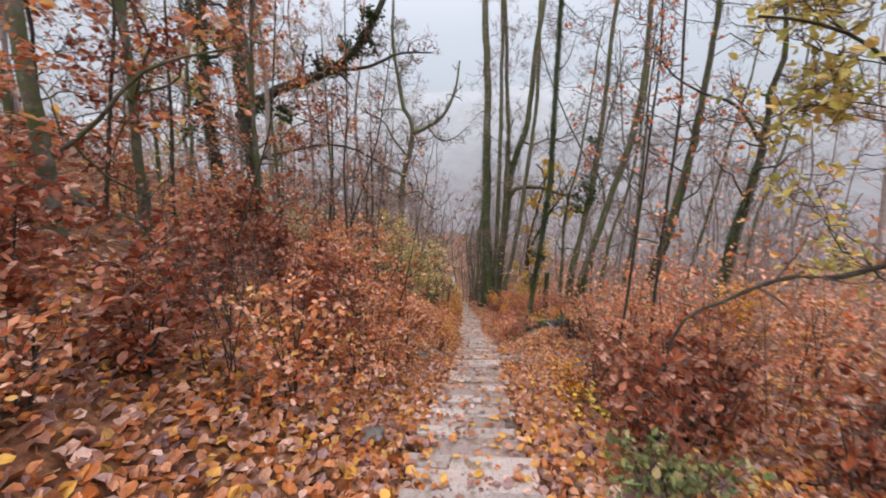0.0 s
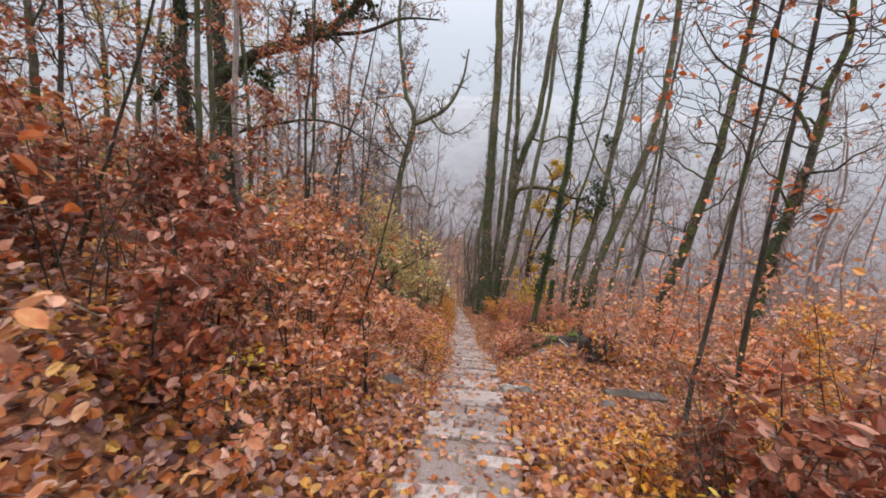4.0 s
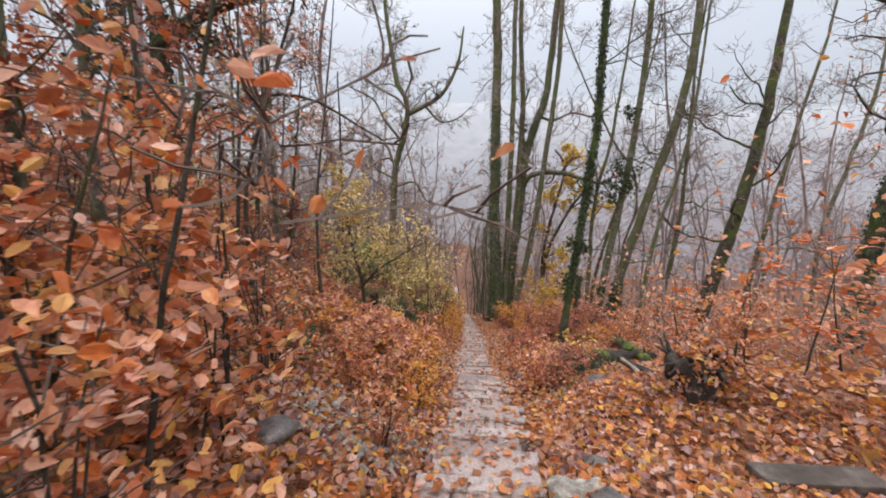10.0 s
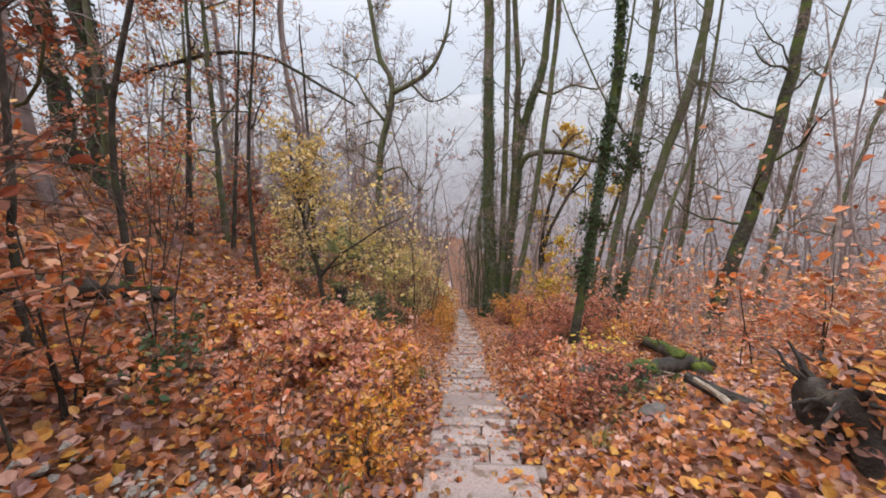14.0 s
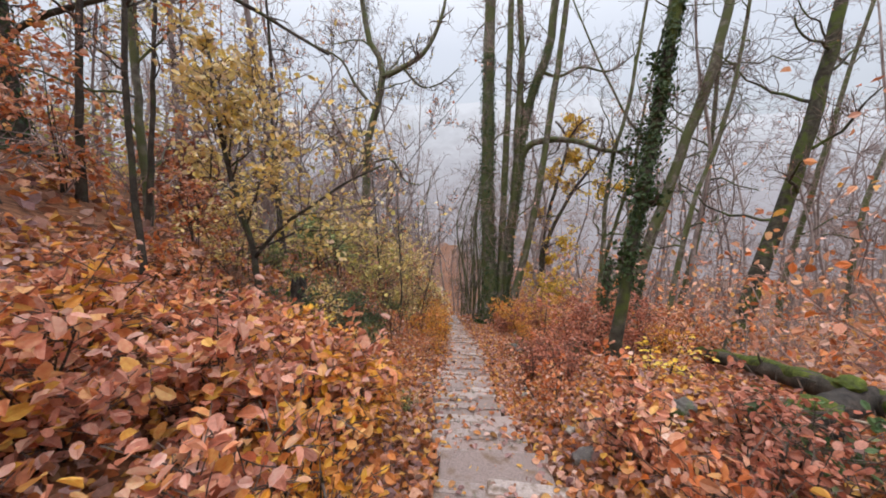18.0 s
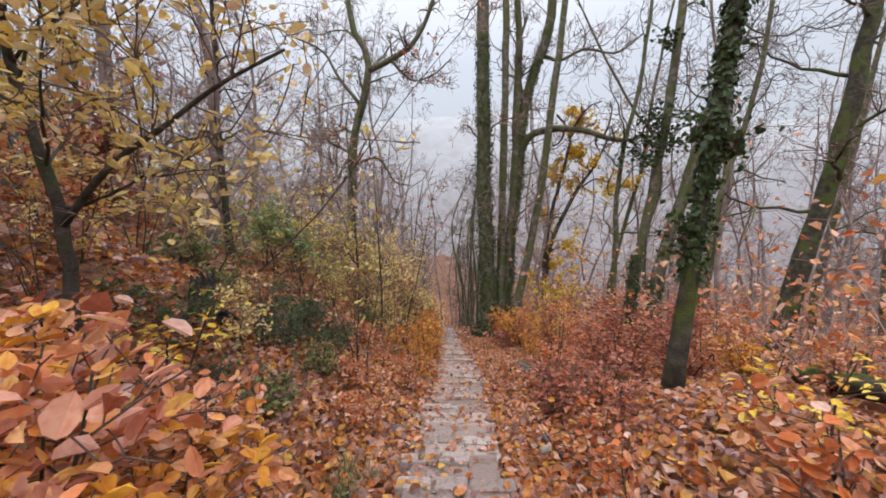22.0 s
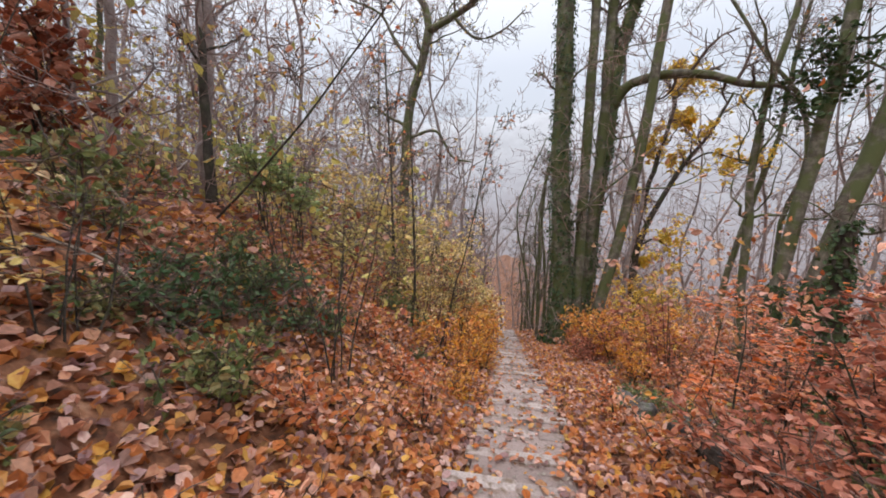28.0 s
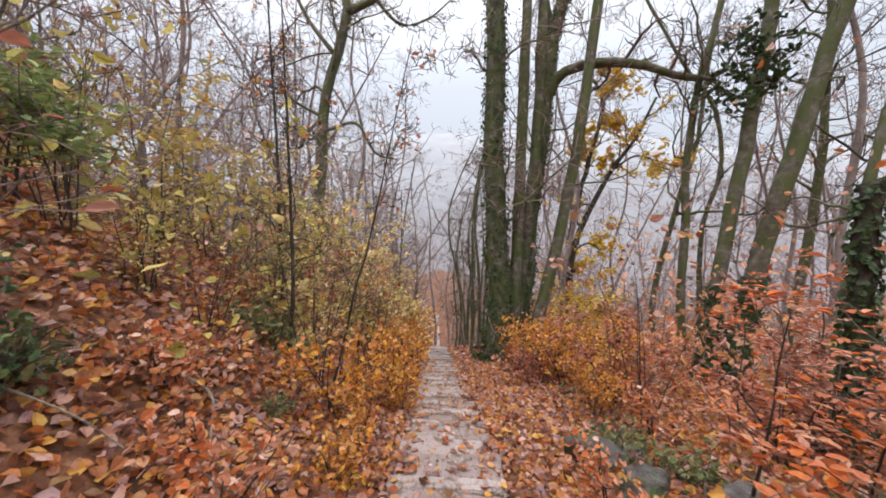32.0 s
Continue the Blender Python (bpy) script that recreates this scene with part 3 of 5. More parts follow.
tree("oak", "gnarled bare oak with forked twisting limbs above yellow shrubs", OAK + [(-6.48, 35.5, 9.56), (-6.76, 35.5, 11.64), (-7.28, 35.5, 15.75), (-6.97, 35.5, 20.31)], 0.36, 0.1, 18, 5.0, 3, BARK, 0.35, fine=0.009, limb_r=0.3, leaves=500, leaf_mat=YELLOW, leaf_size=0.12, ivy=300, ivy_to=0.5,
     extra=[([(-5.71, 35.5, 7.26), (-4.28, 35.5, 7.84), (-2.73, 35.5, 8.88), (-1.59, 35.5, 11.06), (-1.16, 35.5, 13.58)], 0.22), ([(-6.31, 35.5, 5.21), (-7.57, 35.5, 6.87), (-8.54, 35.5, 8.53), (-10.49, 35.5, 9.58)], 0.13), ([(-6.87, 35.5, 1.5), (-5.27, 35.5, 1.82), (-4.33, 35.5, 0.39), (-3.24, 35.5, 0.03)], 0.1), ([(-4.28, 35.5, 7.84), (-3.02, 35.5, 6.56), (-1.65, 35.5, 6.8), (-0.51, 35.5, 7.7)], 0.09)])
tree("ivy_tree", "leaning dark trunk wrapped in thick green ivy over a mossy foot", tall([(2.58, 16.9, -4.6), (2.79, 16.9, -3.07), (2.99, 16.9, -1.76), (3.16, 16.9, -0.45), (3.32, 16.9, 0.86), (3.47, 16.9, 2.17)]), 0.1, 0.065, 12, 3.0, 2, MOSSBARK, 0.4, ivy=3400, ivy_from=0.1, ivy_to=0.75, sub=8, limb_r=0.25)
tree("forked_tree", "leaning grey tree with an ivy collar low on its trunk", tall([(7.9, 29.0, -8.4), (8.52, 29.0, -5.8), (9.11, 29.0, -3.38), (9.83, 29.0, -0.97), (10.53, 29.0, 1.45), (11.35, 29.0, 3.86), (11.96, 29.0, 6.28)], 24), 0.29, 0.17, 13, 4.2, 2, BARK, 0.35, ivy=2200, ivy_to=0.17, sub=8, fine=0.008, limb_r=0.2)
tree("forked_tree", "straight grey tree beside the ivy-collared trunk", tall([(7.3, 29.3, -8.4), (7.81, 29.3, -5.36), (8.2, 29.3, -2.96), (8.65, 29.3, -0.56), (9.08, 29.3, 1.83), (9.4, 29.3, 4.23), (9.7, 29.3, 6.63)], 24), 0.22, 0.14, 13, 4.0, 2, BARK, 0.35, ivy=1500, ivy_to=0.16, sub=8, fine=0.008, limb_r=0.2)
tree("leaning_tree", "big mossy dark tree leaning downhill past the log", tall([(11.9, 27.0, -8.6), (13.0, 27.0, -4.46), (13.95, 27.0, -0.77), (14.75, 27.0, 2.92), (15.25, 27.0, 6.6)], 23), 0.4, 0.13, 14, 5, 2, MOSSBARK, 0.3, leaves=150, leaf_mat=RUST, leaf_size=0.1, sub=8, fine=0.008, limb_r=0.25)
tree("bent_tree", "crooked dark trunk bending over, clad in ivy", [(11.59, 18.0, -5.15), (11.82, 18.0, -2.96), (12.1, 18.0, -0.77), (12.66, 18.0, 1.43), (13.01, 18.0, 3.4), (12.9, 17.8, 4.6), (12.75, 17.6, 5.4), (12.95, 17.3, 6.87), (12.88, 17.3, 8.48), (13.06, 17.3, 10.29)], 0.28, 0.06, 12, 3, 2, MOSSBARK, 0.45, ivy=1500, ivy_to=0.55, leaves=250, leaf_mat=RUST, leaf_size=0.09,
     extra=[([(12.28, 17.3, 3.47), (11.7, 17.3, 4.46), (10.97, 17.3, 5.12), (9.96, 17.3, 5.47), (8.58, 17.3, 6.31), (7.67, 17.3, 7.57)], 0.08)])
tree("forked_sapling_tree", "small dark tree forking low, with thin yellowing leaves", [(-2.99, 14.9, -2.53), (-3.04, 14.9, -2.04), (-3.2, 14.9, -1.4), (-3.33, 14.9, -0.78), (-3.38, 14.9, -0.22), (-3.43, 14.9, 0.38)], 0.055, 0.018, 12, 1.6, 2, DARKBARK, 0.3, leaves=2500, leaf_mat=CREAM, leaf_size=0.085,
     extra=[([(-3.0, 14.9, -2.3), (-2.6, 14.9, -1.88), (-2.15, 14.9, -1.6), (-1.7, 14.9, -1.32), (-1.2, 14.9, -1.1)], 0.03)], up=0.15)
tree("ivy_oak", "old ivy-clad oak on the bank with a huge slanting limb", [(-11.63, 18.9, 2.82), (-11.84, 18.9, 5.62), (-11.84, 18.9, 8.82), (-11.79, 18.9, 12.37), (-11.56, 18.9, 16.19)], 0.34, 0.2, 6, 4, 2, DARKBARK, 0.6, ivy=2600, ivy_to=0.9, leaves=700, leaf_mat=BROWN, leaf_size=0.1,
     extra=[([(-12.14, 18.9, 5.63), (-10.08, 18.9, 6.89), (-7.42, 18.9, 7.6), (-5.67, 18.9, 8.72), (-4.23, 18.9, 10.84), (-3.38, 18.9, 12.89)], 0.3), ([(-6.84, 18.9, 7.72), (-5.16, 18.9, 7.81), (-3.51, 18.9, 8.35), (-1.91, 18.9, 8.31)], 0.1)])
tree("ivy_oak", "dark ivy-hung trunk beside the old oak", [(-14.9, 20.5, 3.02), (-15.09, 20.5, 7.6), (-14.78, 20.5, 11.88), (-14.61, 20.5, 16.18)], 0.36, 0.2, 5, 3, 2, DARKBARK, 0.6, ivy=2200, ivy_to=0.9,
     extra=[([(-14.8, 20.4, 2.2), (-13.5, 20.1, 2.8), (-12.0, 20.0, 3.57), (-10.1, 20.0, 4.0), (-8.1, 20.0, 4.3), (-6.4, 20.0, 4.0), (-4.85, 20.0, 3.1), (-3.7, 20.0, 2.4)], 0.1)])
tree("hazel", "hazel with a few green-yellow leaves arching over the steps", [(4.24, 3.4, 0.01), (4.0, 3.4, 1.18), (3.66, 3.4, 1.99), (3.18, 3.4, 2.52), (2.75, 3.4, 2.71), (2.33, 3.4, 2.78)], 0.035, 0.01, 18, 1.35, 2, DARKBARK, 0.3, leaves=1400, leaf_mat=OLIVE, leaf_size=0.1, sides=6, up=-0.2)
def ivy_spray(at, n, size, spread):
    """A bough of ivy in flower standing off a trunk."""
    ob = thing("ivy_bough", "bushy bough of dark glossy ivy on a trunk", "ivy", at, "ivy boughs on the leaning trunks")
    g = Geo()
    ends = []
    for _ in range(9):
        pts, _ = wander((0, 0, 0), rng.normal(0, 1, 3) + (-0.3, -0.2, 0.3), spread * rng.uniform(0.6, 1.2), 4, 0.25)
        g.tube(pts, np.linspace(0.02, 0.005, 5), 3)
        ends.append(pts[1:])
    tagged(part("branchwork", g, TWIG, ob), kind="stuff")
    e = np.concatenate(ends)
    g = Geo()
    g.leaves(e[rng.integers(0, len(e), n)] + rng.normal(0, 0.1, (n, 3)), size, 0.5, 0.85)
    part("foliage", g, IVY, ob)


for at in ((8.79, 29.0, 2.03), (8.4, 29.0, 0.65), (9.2, 29.0, 0.7), (9.1, 29.0, 4.92), (7.9, 29.0, 0.34), (8.6, 29.0, 1.4)):
    ivy_spray(at, 85, 0.18, 0.95)
for at in ((3.27, 16.9, -1.56), (2.78, 16.9, -1.4), (2.7, 16.9, -2.57), (3.3, 16.9, 0.3)):
    ivy_spray(at, 70, 0.09, 0.35)
for at in ((-13.9, 18.8, 9.94), (-13.32, 18.8, 8.34), (-14.46, 18.9, 7.09), (-12.51, 18.7, 9.56), (-14.12, 18.9, 5.98), (-14.16, 18.9, 11.04), (-6.76, 18.7, 7.83), (-5.85, 18.7, 8.28), (-7.38, 18.7, 7.68), (-5.13, 18.7, 8.98), (-10.57, 18.6, 5.9), (-9.25, 18.6, 5.85), (-15.1, 19.0, 5.06), (-4.69, 18.7, 9.93)):
    ivy_spray(at, 210, 0.15, 0.75)
YEL = [(5.1, 36.0, -8.4), (5.18, 36.0, -6.54), (5.27, 36.0, -3.91), (5.82, 36.0, -1.32), (6.5, 36.0, 1.21), (6.81, 36.0, 2.92), (6.0, 36.0, 4.2)]
tree("yellow_maple", "slim dark leaning maple with bright golden yellow leaves", YEL, 0.2, 0.07, 13, 1.7, 2, DARKBARK, 0.12, leaves=5500, leaf_mat=YELLOW, leaf_size=0.19,
     extra=[([(5.2, 36.0, -6.3), (5.58, 36.0, -3.9), (7.14, 36.0, -0.7), (8.26, 36.0, 0.84), (9.33, 36.0, 2.94)], 0.17), ([(6.81, 36.0, 2.8), (7.2, 36.0, 3.2), (7.6, 36.0, 3.9)], 0.07), ([(7.3, 36.0, -0.5), (8.3, 35.8, 0.1), (9.2, 35.6, -0.2), (10.1, 35.5, -0.5)], 0.06), ([(5.3, 36.0, -4.6), (6.1, 35.8, -4.1), (6.8, 35.7, -4.6)], 0.06)], up=-0.35)
golden = shrub_mesh(3.6, 1.8, 3, 1100, 0.14, YELLOW, "maple_sapling", "tall maple sapling with golden yellow leaves behind the beech", "shrub", flat=0.7, stem_r=0.03, low=0.3, sprays=9)
for x, y, k in ((4.6, 34.2, 1.0), (5.6, 35.0, 1.1), (3.9, 33.0, 0.8)):
    place(golden, x, y, k)
tree("ivy_stump", "broken stump smothered in dark ivy", [(4.3, 21.9, -5.9), (4.35, 21.9, -4.4), (4.4, 21.9, -3.3)], 0.13, 0.1, 0, 1, 1, DARKBARK, ivy=1000, ivy_to=1.0)
TH = "thin young trees on the bank"
THIN = [
    ([(-4.5, 19.6, -3.4), (-3.83, 19.6, -2.91), (-3.18, 19.6, -2.32), (-2.75, 19.6, -1.9)], 0.017),
    ([(-2.49, 22.7, -6.45), (-2.41, 22.7, -4.51), (-2.44, 22.7, -2.99), (-2.48, 22.7, -1.73), (-2.52, 22.7, -0.57)], 0.035),
    ([(-1.96, 22.9, -6.5), (-1.78, 22.9, -5.53), (-1.55, 22.9, -4.53), (-1.35, 22.9, -3.87)], 0.022),
    ([(-3.76, 25.0, -3.96), (-3.82, 25.0, -1.88), (-3.93, 25.0, 0.3), (-3.97, 25.0, 1.65)], 0.05),
    ([(-5.95, 16.5, -2.66), (-5.66, 16.5, 0.13), (-5.36, 16.5, 2.38), (-5.14, 16.5, 4.1)], 0.06),
    ([(-6.65, 16.0, -2.29), (-6.48, 16.0, -0.01), (-6.25, 16.0, 1.92), (-6.12, 16.0, 3.13)], 0.075),
    ([(-5.78, 21.0, -2.62), (-5.86, 21.0, -0.29), (-5.83, 21.0, 1.29), (-5.79, 21.0, 2.3)], 0.1),
    ([(-4.15, 12.0, 0.1), (-3.63, 12.0, 1.66), (-3.15, 12.0, 2.93), (-2.94, 12.0, 3.68)], 0.045),
    ([(-3.75, 14.0, -0.28), (-3.43, 14.0, 2.01), (-3.18, 14.0, 3.78), (-3.03, 14.0, 5.21)], 0.04),
    ([(-4.42, 6.0, -0.59), (-3.75, 6.0, 1.38), (-3.28, 6.0, 2.54), (-3.11, 6.0, 3.56)], 0.022),
    ([(-7.01, 8.0, 0.44), (-6.73, 8.0, 2.75), (-6.58, 8.0, 4.46), (-6.48, 8.0, 5.67)], 0.05),
    ([(-7.6, 7.0, 0.76), (-7.3, 7.0, 2.28), (-6.95, 7.0, 3.88), (-6.73, 7.0, 4.94)], 0.05),
    ([(-3.14, 9.0, 1.85), (-3.04, 9.0, 2.82), (-2.96, 9.0, 3.75)], 0.03),
    ([(-6.93, 5.2, -1.18), (-6.81, 5.2, 0.44), (-6.48, 5.2, 2.27), (-6.33, 5.2, 3.47), (-6.3, 5.2, 4.3)], 0.05),
    ([(-1.71, 7.3, -2.18), (-1.55, 7.3, -1.16), (-1.43, 7.3, -0.55), (-1.35, 7.3, -0.33)], 0.02),
    ([(-3.2, 10.2, -2.97), (-3.21, 10.2, -1.88), (-3.18, 10.2, -1.08), (-3.06, 10.2, -0.27)], 0.035),
]
for pts, r in THIN:
    tree("young_tree", "thin bare young tree with a dark stem", tall(pts, 30 * r + 4), r, r * 0.25, 9, 1.2, 2, DARKBARK, 0.3, sides=6, group=TH, leaves=110, leaf_mat=RUST, leaf_size=0.08)
RT = "slender trees on the falling side"
RIGHT = [
    ([(2.72, 6.7, -1.39), (2.78, 6.7, -0.91), (2.89, 6.7, 0.38), (2.98, 6.7, 1.52), (3.08, 6.7, 2.9), (3.13, 6.7, 3.9)], 0.045, 1),
    ([(3.37, 6.9, -0.72), (3.4, 6.9, -0.26), (3.51, 6.9, 1.53), (3.6, 6.9, 2.94), (3.57, 6.9, 4.12)], 0.05, 1),
    ([(9.08, 27.0, -6.99), (9.84, 27.0, -1.82), (10.67, 27.0, 0.79)], 0.2, 0),
    ([(18.16, 32.0, -6.44), (19.43, 32.0, -0.31), (20.73, 32.0, 6.17), (21.77, 32.0, 10.46)], 0.28, 0),
    ([(24.9, 35.0, -3.5), (26.38, 35.0, 2.6), (27.62, 35.0, 7.95), (28.0, 35.0, 13.04)], 0.3, 0),
    ([(13.02, 33.0, -8.07), (13.79, 33.0, -3.94), (14.24, 33.0, 0.47), (14.36, 33.0, 4.17)], 0.3, 0),
    ([(9.3, 36.0, -6.78), (10.27, 36.0, -2.58), (11.23, 36.0, 0.8), (11.8, 36.0, 4.93)], 0.24, 0),
    ([(7.13, 30.0, -5.7), (7.22, 30.0, -3.48), (7.26, 30.0, -1.1), (7.65, 30.0, 1.43), (8.15, 30.0, 3.21)], 0.22, 0),
    ([(11.5, 36.0, -3.82), (12.37, 36.0, -0.56), (12.06, 36.0, 2.41), (10.72, 36.0, 4.32)], 0.2, 0),
]
for pts, r, dark in RIGHT:
    tree("slender_tree", "slender bare tree leaning slightly downhill", tall(pts, 19 if r > 0.1 else 8), r * 0.72, r * 0.22, 12, 1.6 if r < 0.1 else 3.4, 2, DARKBARK if dark else BARK, 0.3, sides=8, group=RT, leaves=260 * dark, leaf_mat=ORANGE, leaf_size=0.09, up=0.5 - 0.4 * dark)

for off, y, r in ((1.5, 33.5, 0.45), (2.0, 35.0, 0.6), (1.4, 36.6, 0.5), (2.5, 37.4, 0.55), (1.7, 38.6, 0.65), (2.2, 40.2, 0.6), (1.5, 41.8, 0.6), (2.9, 42.6, 0.7), (1.9, 44.0, 0.7), (2.5, 46.0, 0.75), (1.6, 48.5, 0.8), (3.2, 50.0, 0.8), (2.2, 53.0, 0.85), (-2.4, 40.0, 0.5), (-3.0, 45.0, 0.6), (-2.2, 51.0, 0.7)):
    x = path_x(y) + off
    z = ground_z(x, y)
    tree("slender_tree", "slim greenish young stem beside the lower steps", [(x, y, z), (x + rng.normal(0.1, 0.1), y, z + 3), (x + rng.normal(0.3, 0.3), y, z + 7), (x + rng.normal(0.5, 0.4), y, z + 11)], 0.16 * r, 0.03, 9, 2.0, 2, BARK, 0.25, sides=6, group=RT)

# ---------------------------------------------------------------- woods behind
WOOD = "trees of the wood behind"
protos = []
for k in range(6):
    h = rng.uniform(15, 21)
    lean = rng.uniform(-1.2, 1.6)
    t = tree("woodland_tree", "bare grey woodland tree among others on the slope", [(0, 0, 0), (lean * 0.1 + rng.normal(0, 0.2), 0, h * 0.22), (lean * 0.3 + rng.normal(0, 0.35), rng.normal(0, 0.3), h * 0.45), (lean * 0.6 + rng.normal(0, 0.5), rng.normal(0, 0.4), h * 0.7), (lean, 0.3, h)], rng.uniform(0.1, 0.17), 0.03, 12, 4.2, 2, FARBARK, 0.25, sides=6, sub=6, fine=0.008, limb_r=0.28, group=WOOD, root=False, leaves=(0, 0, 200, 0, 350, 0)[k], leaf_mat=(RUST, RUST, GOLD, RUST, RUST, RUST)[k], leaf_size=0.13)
    protos.append(t)
spots = []
tries = 0
while len(spots) < 64 and tries < 4000:
    tries += 1
    x, y = rng.uniform(-30, 36), rng.uniform(8, 66)
    if (-4.5 < x < 9 and y < 30) or (-1.7 < x < 1.3) or (0 < x < 18 and y < 27) or (-12 < x < 2 and 30 < y < 42 and rng.random() < 0.6):
        continue
    if x < 0 and y < 12 and x > -6:
        continue
    if all((x - a) ** 2 + (y - b) ** 2 > 3.4 for a, b in spots):
        spots.append((x, y))
for k, (x, y) in enumerate(spots):
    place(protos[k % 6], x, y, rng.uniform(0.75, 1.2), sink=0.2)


near = []
tries = 0
while len(near) < 34 and tries < 4000:
    tries += 1
    x, y = rng.uniform(-13, 26), rng.uniform(31, 58)
    if abs(x - path_x(y)) < 3.2 or (-2 < x < 4 and y < 34) or (x < -3 and y < 42 and rng.random() < 0.5):
        continue
    if all((x - a) ** 2 + (y - b) ** 2 > 5.0 for a, b in near + spots):
        near.append((x, y))
for k, (x, y) in enumerate(near):
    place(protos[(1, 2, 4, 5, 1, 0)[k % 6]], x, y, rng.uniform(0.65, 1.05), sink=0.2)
for k, (x, y) in enumerate(((15.5, 24.5), (17.5, 20.5), (19.5, 25.5), (12.8, 32.5), (16.5, 29.5), (21.5, 30.0))):
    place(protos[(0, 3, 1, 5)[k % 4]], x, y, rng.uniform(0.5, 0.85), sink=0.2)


leafy_trees = []
for k in range(3):
    h = rng.uniform(9, 13)
    leafy_trees.append(tree("beech_tree", "young beech keeping its withered brown leaves", [(0, 0, 0), (rng.normal(0, 0.4), 0, h * 0.5), (rng.normal(0, 0.8), 0.3, h)], 0.1, 0.03, 13, 3.0, 2, BARK, 0.12, sides=6, sub=5, group="brown-leaved trees on the bank", root=False, leaves=1900, leaf_mat=(BROWN, RUST, OLIVE)[k], leaf_size=0.12, up=0.2))
for k, (x, y) in enumerate(((-6.2, 6.5), (-8.5, 9), (-7.2, 12), (-10.5, 13), (-9, 16.5), (-12, 9), (-6.8, 17.5), (-13.5, 15), (-13, 24), (-5.2, 4.2), (-9.5, 5), (-6.0, 10), (-15, 30))):
    place(leafy_trees[(0, 1, 0, 2, 1)[k % 5]], x, y, rng.uniform(0.75, 1.1), sink=0.15)


thicket = [tree("hazel_tree", "grey thicket tree of many thin crooked branches", [(0, 0, 0), (rng.normal(0, 0.4), 0, h * 0.4), (rng.normal(0, 0.7), 0.2, h * 0.75), (rng.normal(0, 1.0), 0.3, h)], 0.07, 0.02, 16, 2.6, 2, FARBARK, 0.1, sides=6, sub=7, group="grey thicket on the bank", root=False, leaves=60, leaf_mat=HAZED, leaf_size=0.1, up=0.3) for h in (7.0, 9.0, 6.0)]
for k, (x, y) in enumerate(((-6.5, 21.5), (-8.2, 20.5), (-5.6, 24.0), (-7.4, 24.5), (-9.4, 23.5), (-4.8, 27.0), (-6.6, 27.5), (-8.6, 27.0), (-10.8, 26.0), (-5.4, 30.5), (-7.6, 31.0), (-10.0, 30.0), (-12.4, 28.5), (-4.6, 34.0), (-12.0, 33.0), (-9.0, 34.5), (-11.5, 21.0), (-14.0, 26.0), (-4.0, 37.5), (-6.0, 40.0))):
    place(thicket[k % 3], x, y, rng.uniform(0.8, 1.15), sink=0.1)


def far_woods():
    """Thin trunks with branches and fine twigs further down the slope, beyond counting."""
    g = Geo()
    for _ in range(430):
        x, y = rng.uniform(-75, 85), 38 + 92 * rng.random() ** 1.2
        if abs(x - path_x(y)) < 1.6:
            continue
        z = ground_z(x, y)
        h = rng.uniform(11, 22)
        pts, _ = wander((x, y, z - 0.3), (rng.normal(0.06, 0.12), 0, 1), h, 7, 0.13, 0.03)
        r = rng.uniform(0.06, 0.2)
        g.tube(pts, np.linspace(r, 0.03, 8), 5)
        for _ in range(13):
            i = rng.integers(1, 7)
            b = rng.uniform(0, 2 * np.pi)
            tp, _ = wander(pts[i], (np.cos(b), np.sin(b), rng.uniform(0.1, 1.2)), rng.uniform(1.8, 4.8), 4, 0.36, 0.05)
            g.tube(tp, np.linspace(0.045, 0.014, 5), 3)
            for _ in range(4):
                t2, _ = wander(tp[rng.integers(1, 5)], rng.normal(0, 1, 3) + (0, 0, 0.5), rng.uniform(0.7, 2.2), 2, 0.4)
                g.tube(t2, (0.016, 0.012, 0.008), 3)
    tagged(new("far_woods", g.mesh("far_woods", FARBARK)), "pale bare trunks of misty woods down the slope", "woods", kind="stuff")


far_woods()


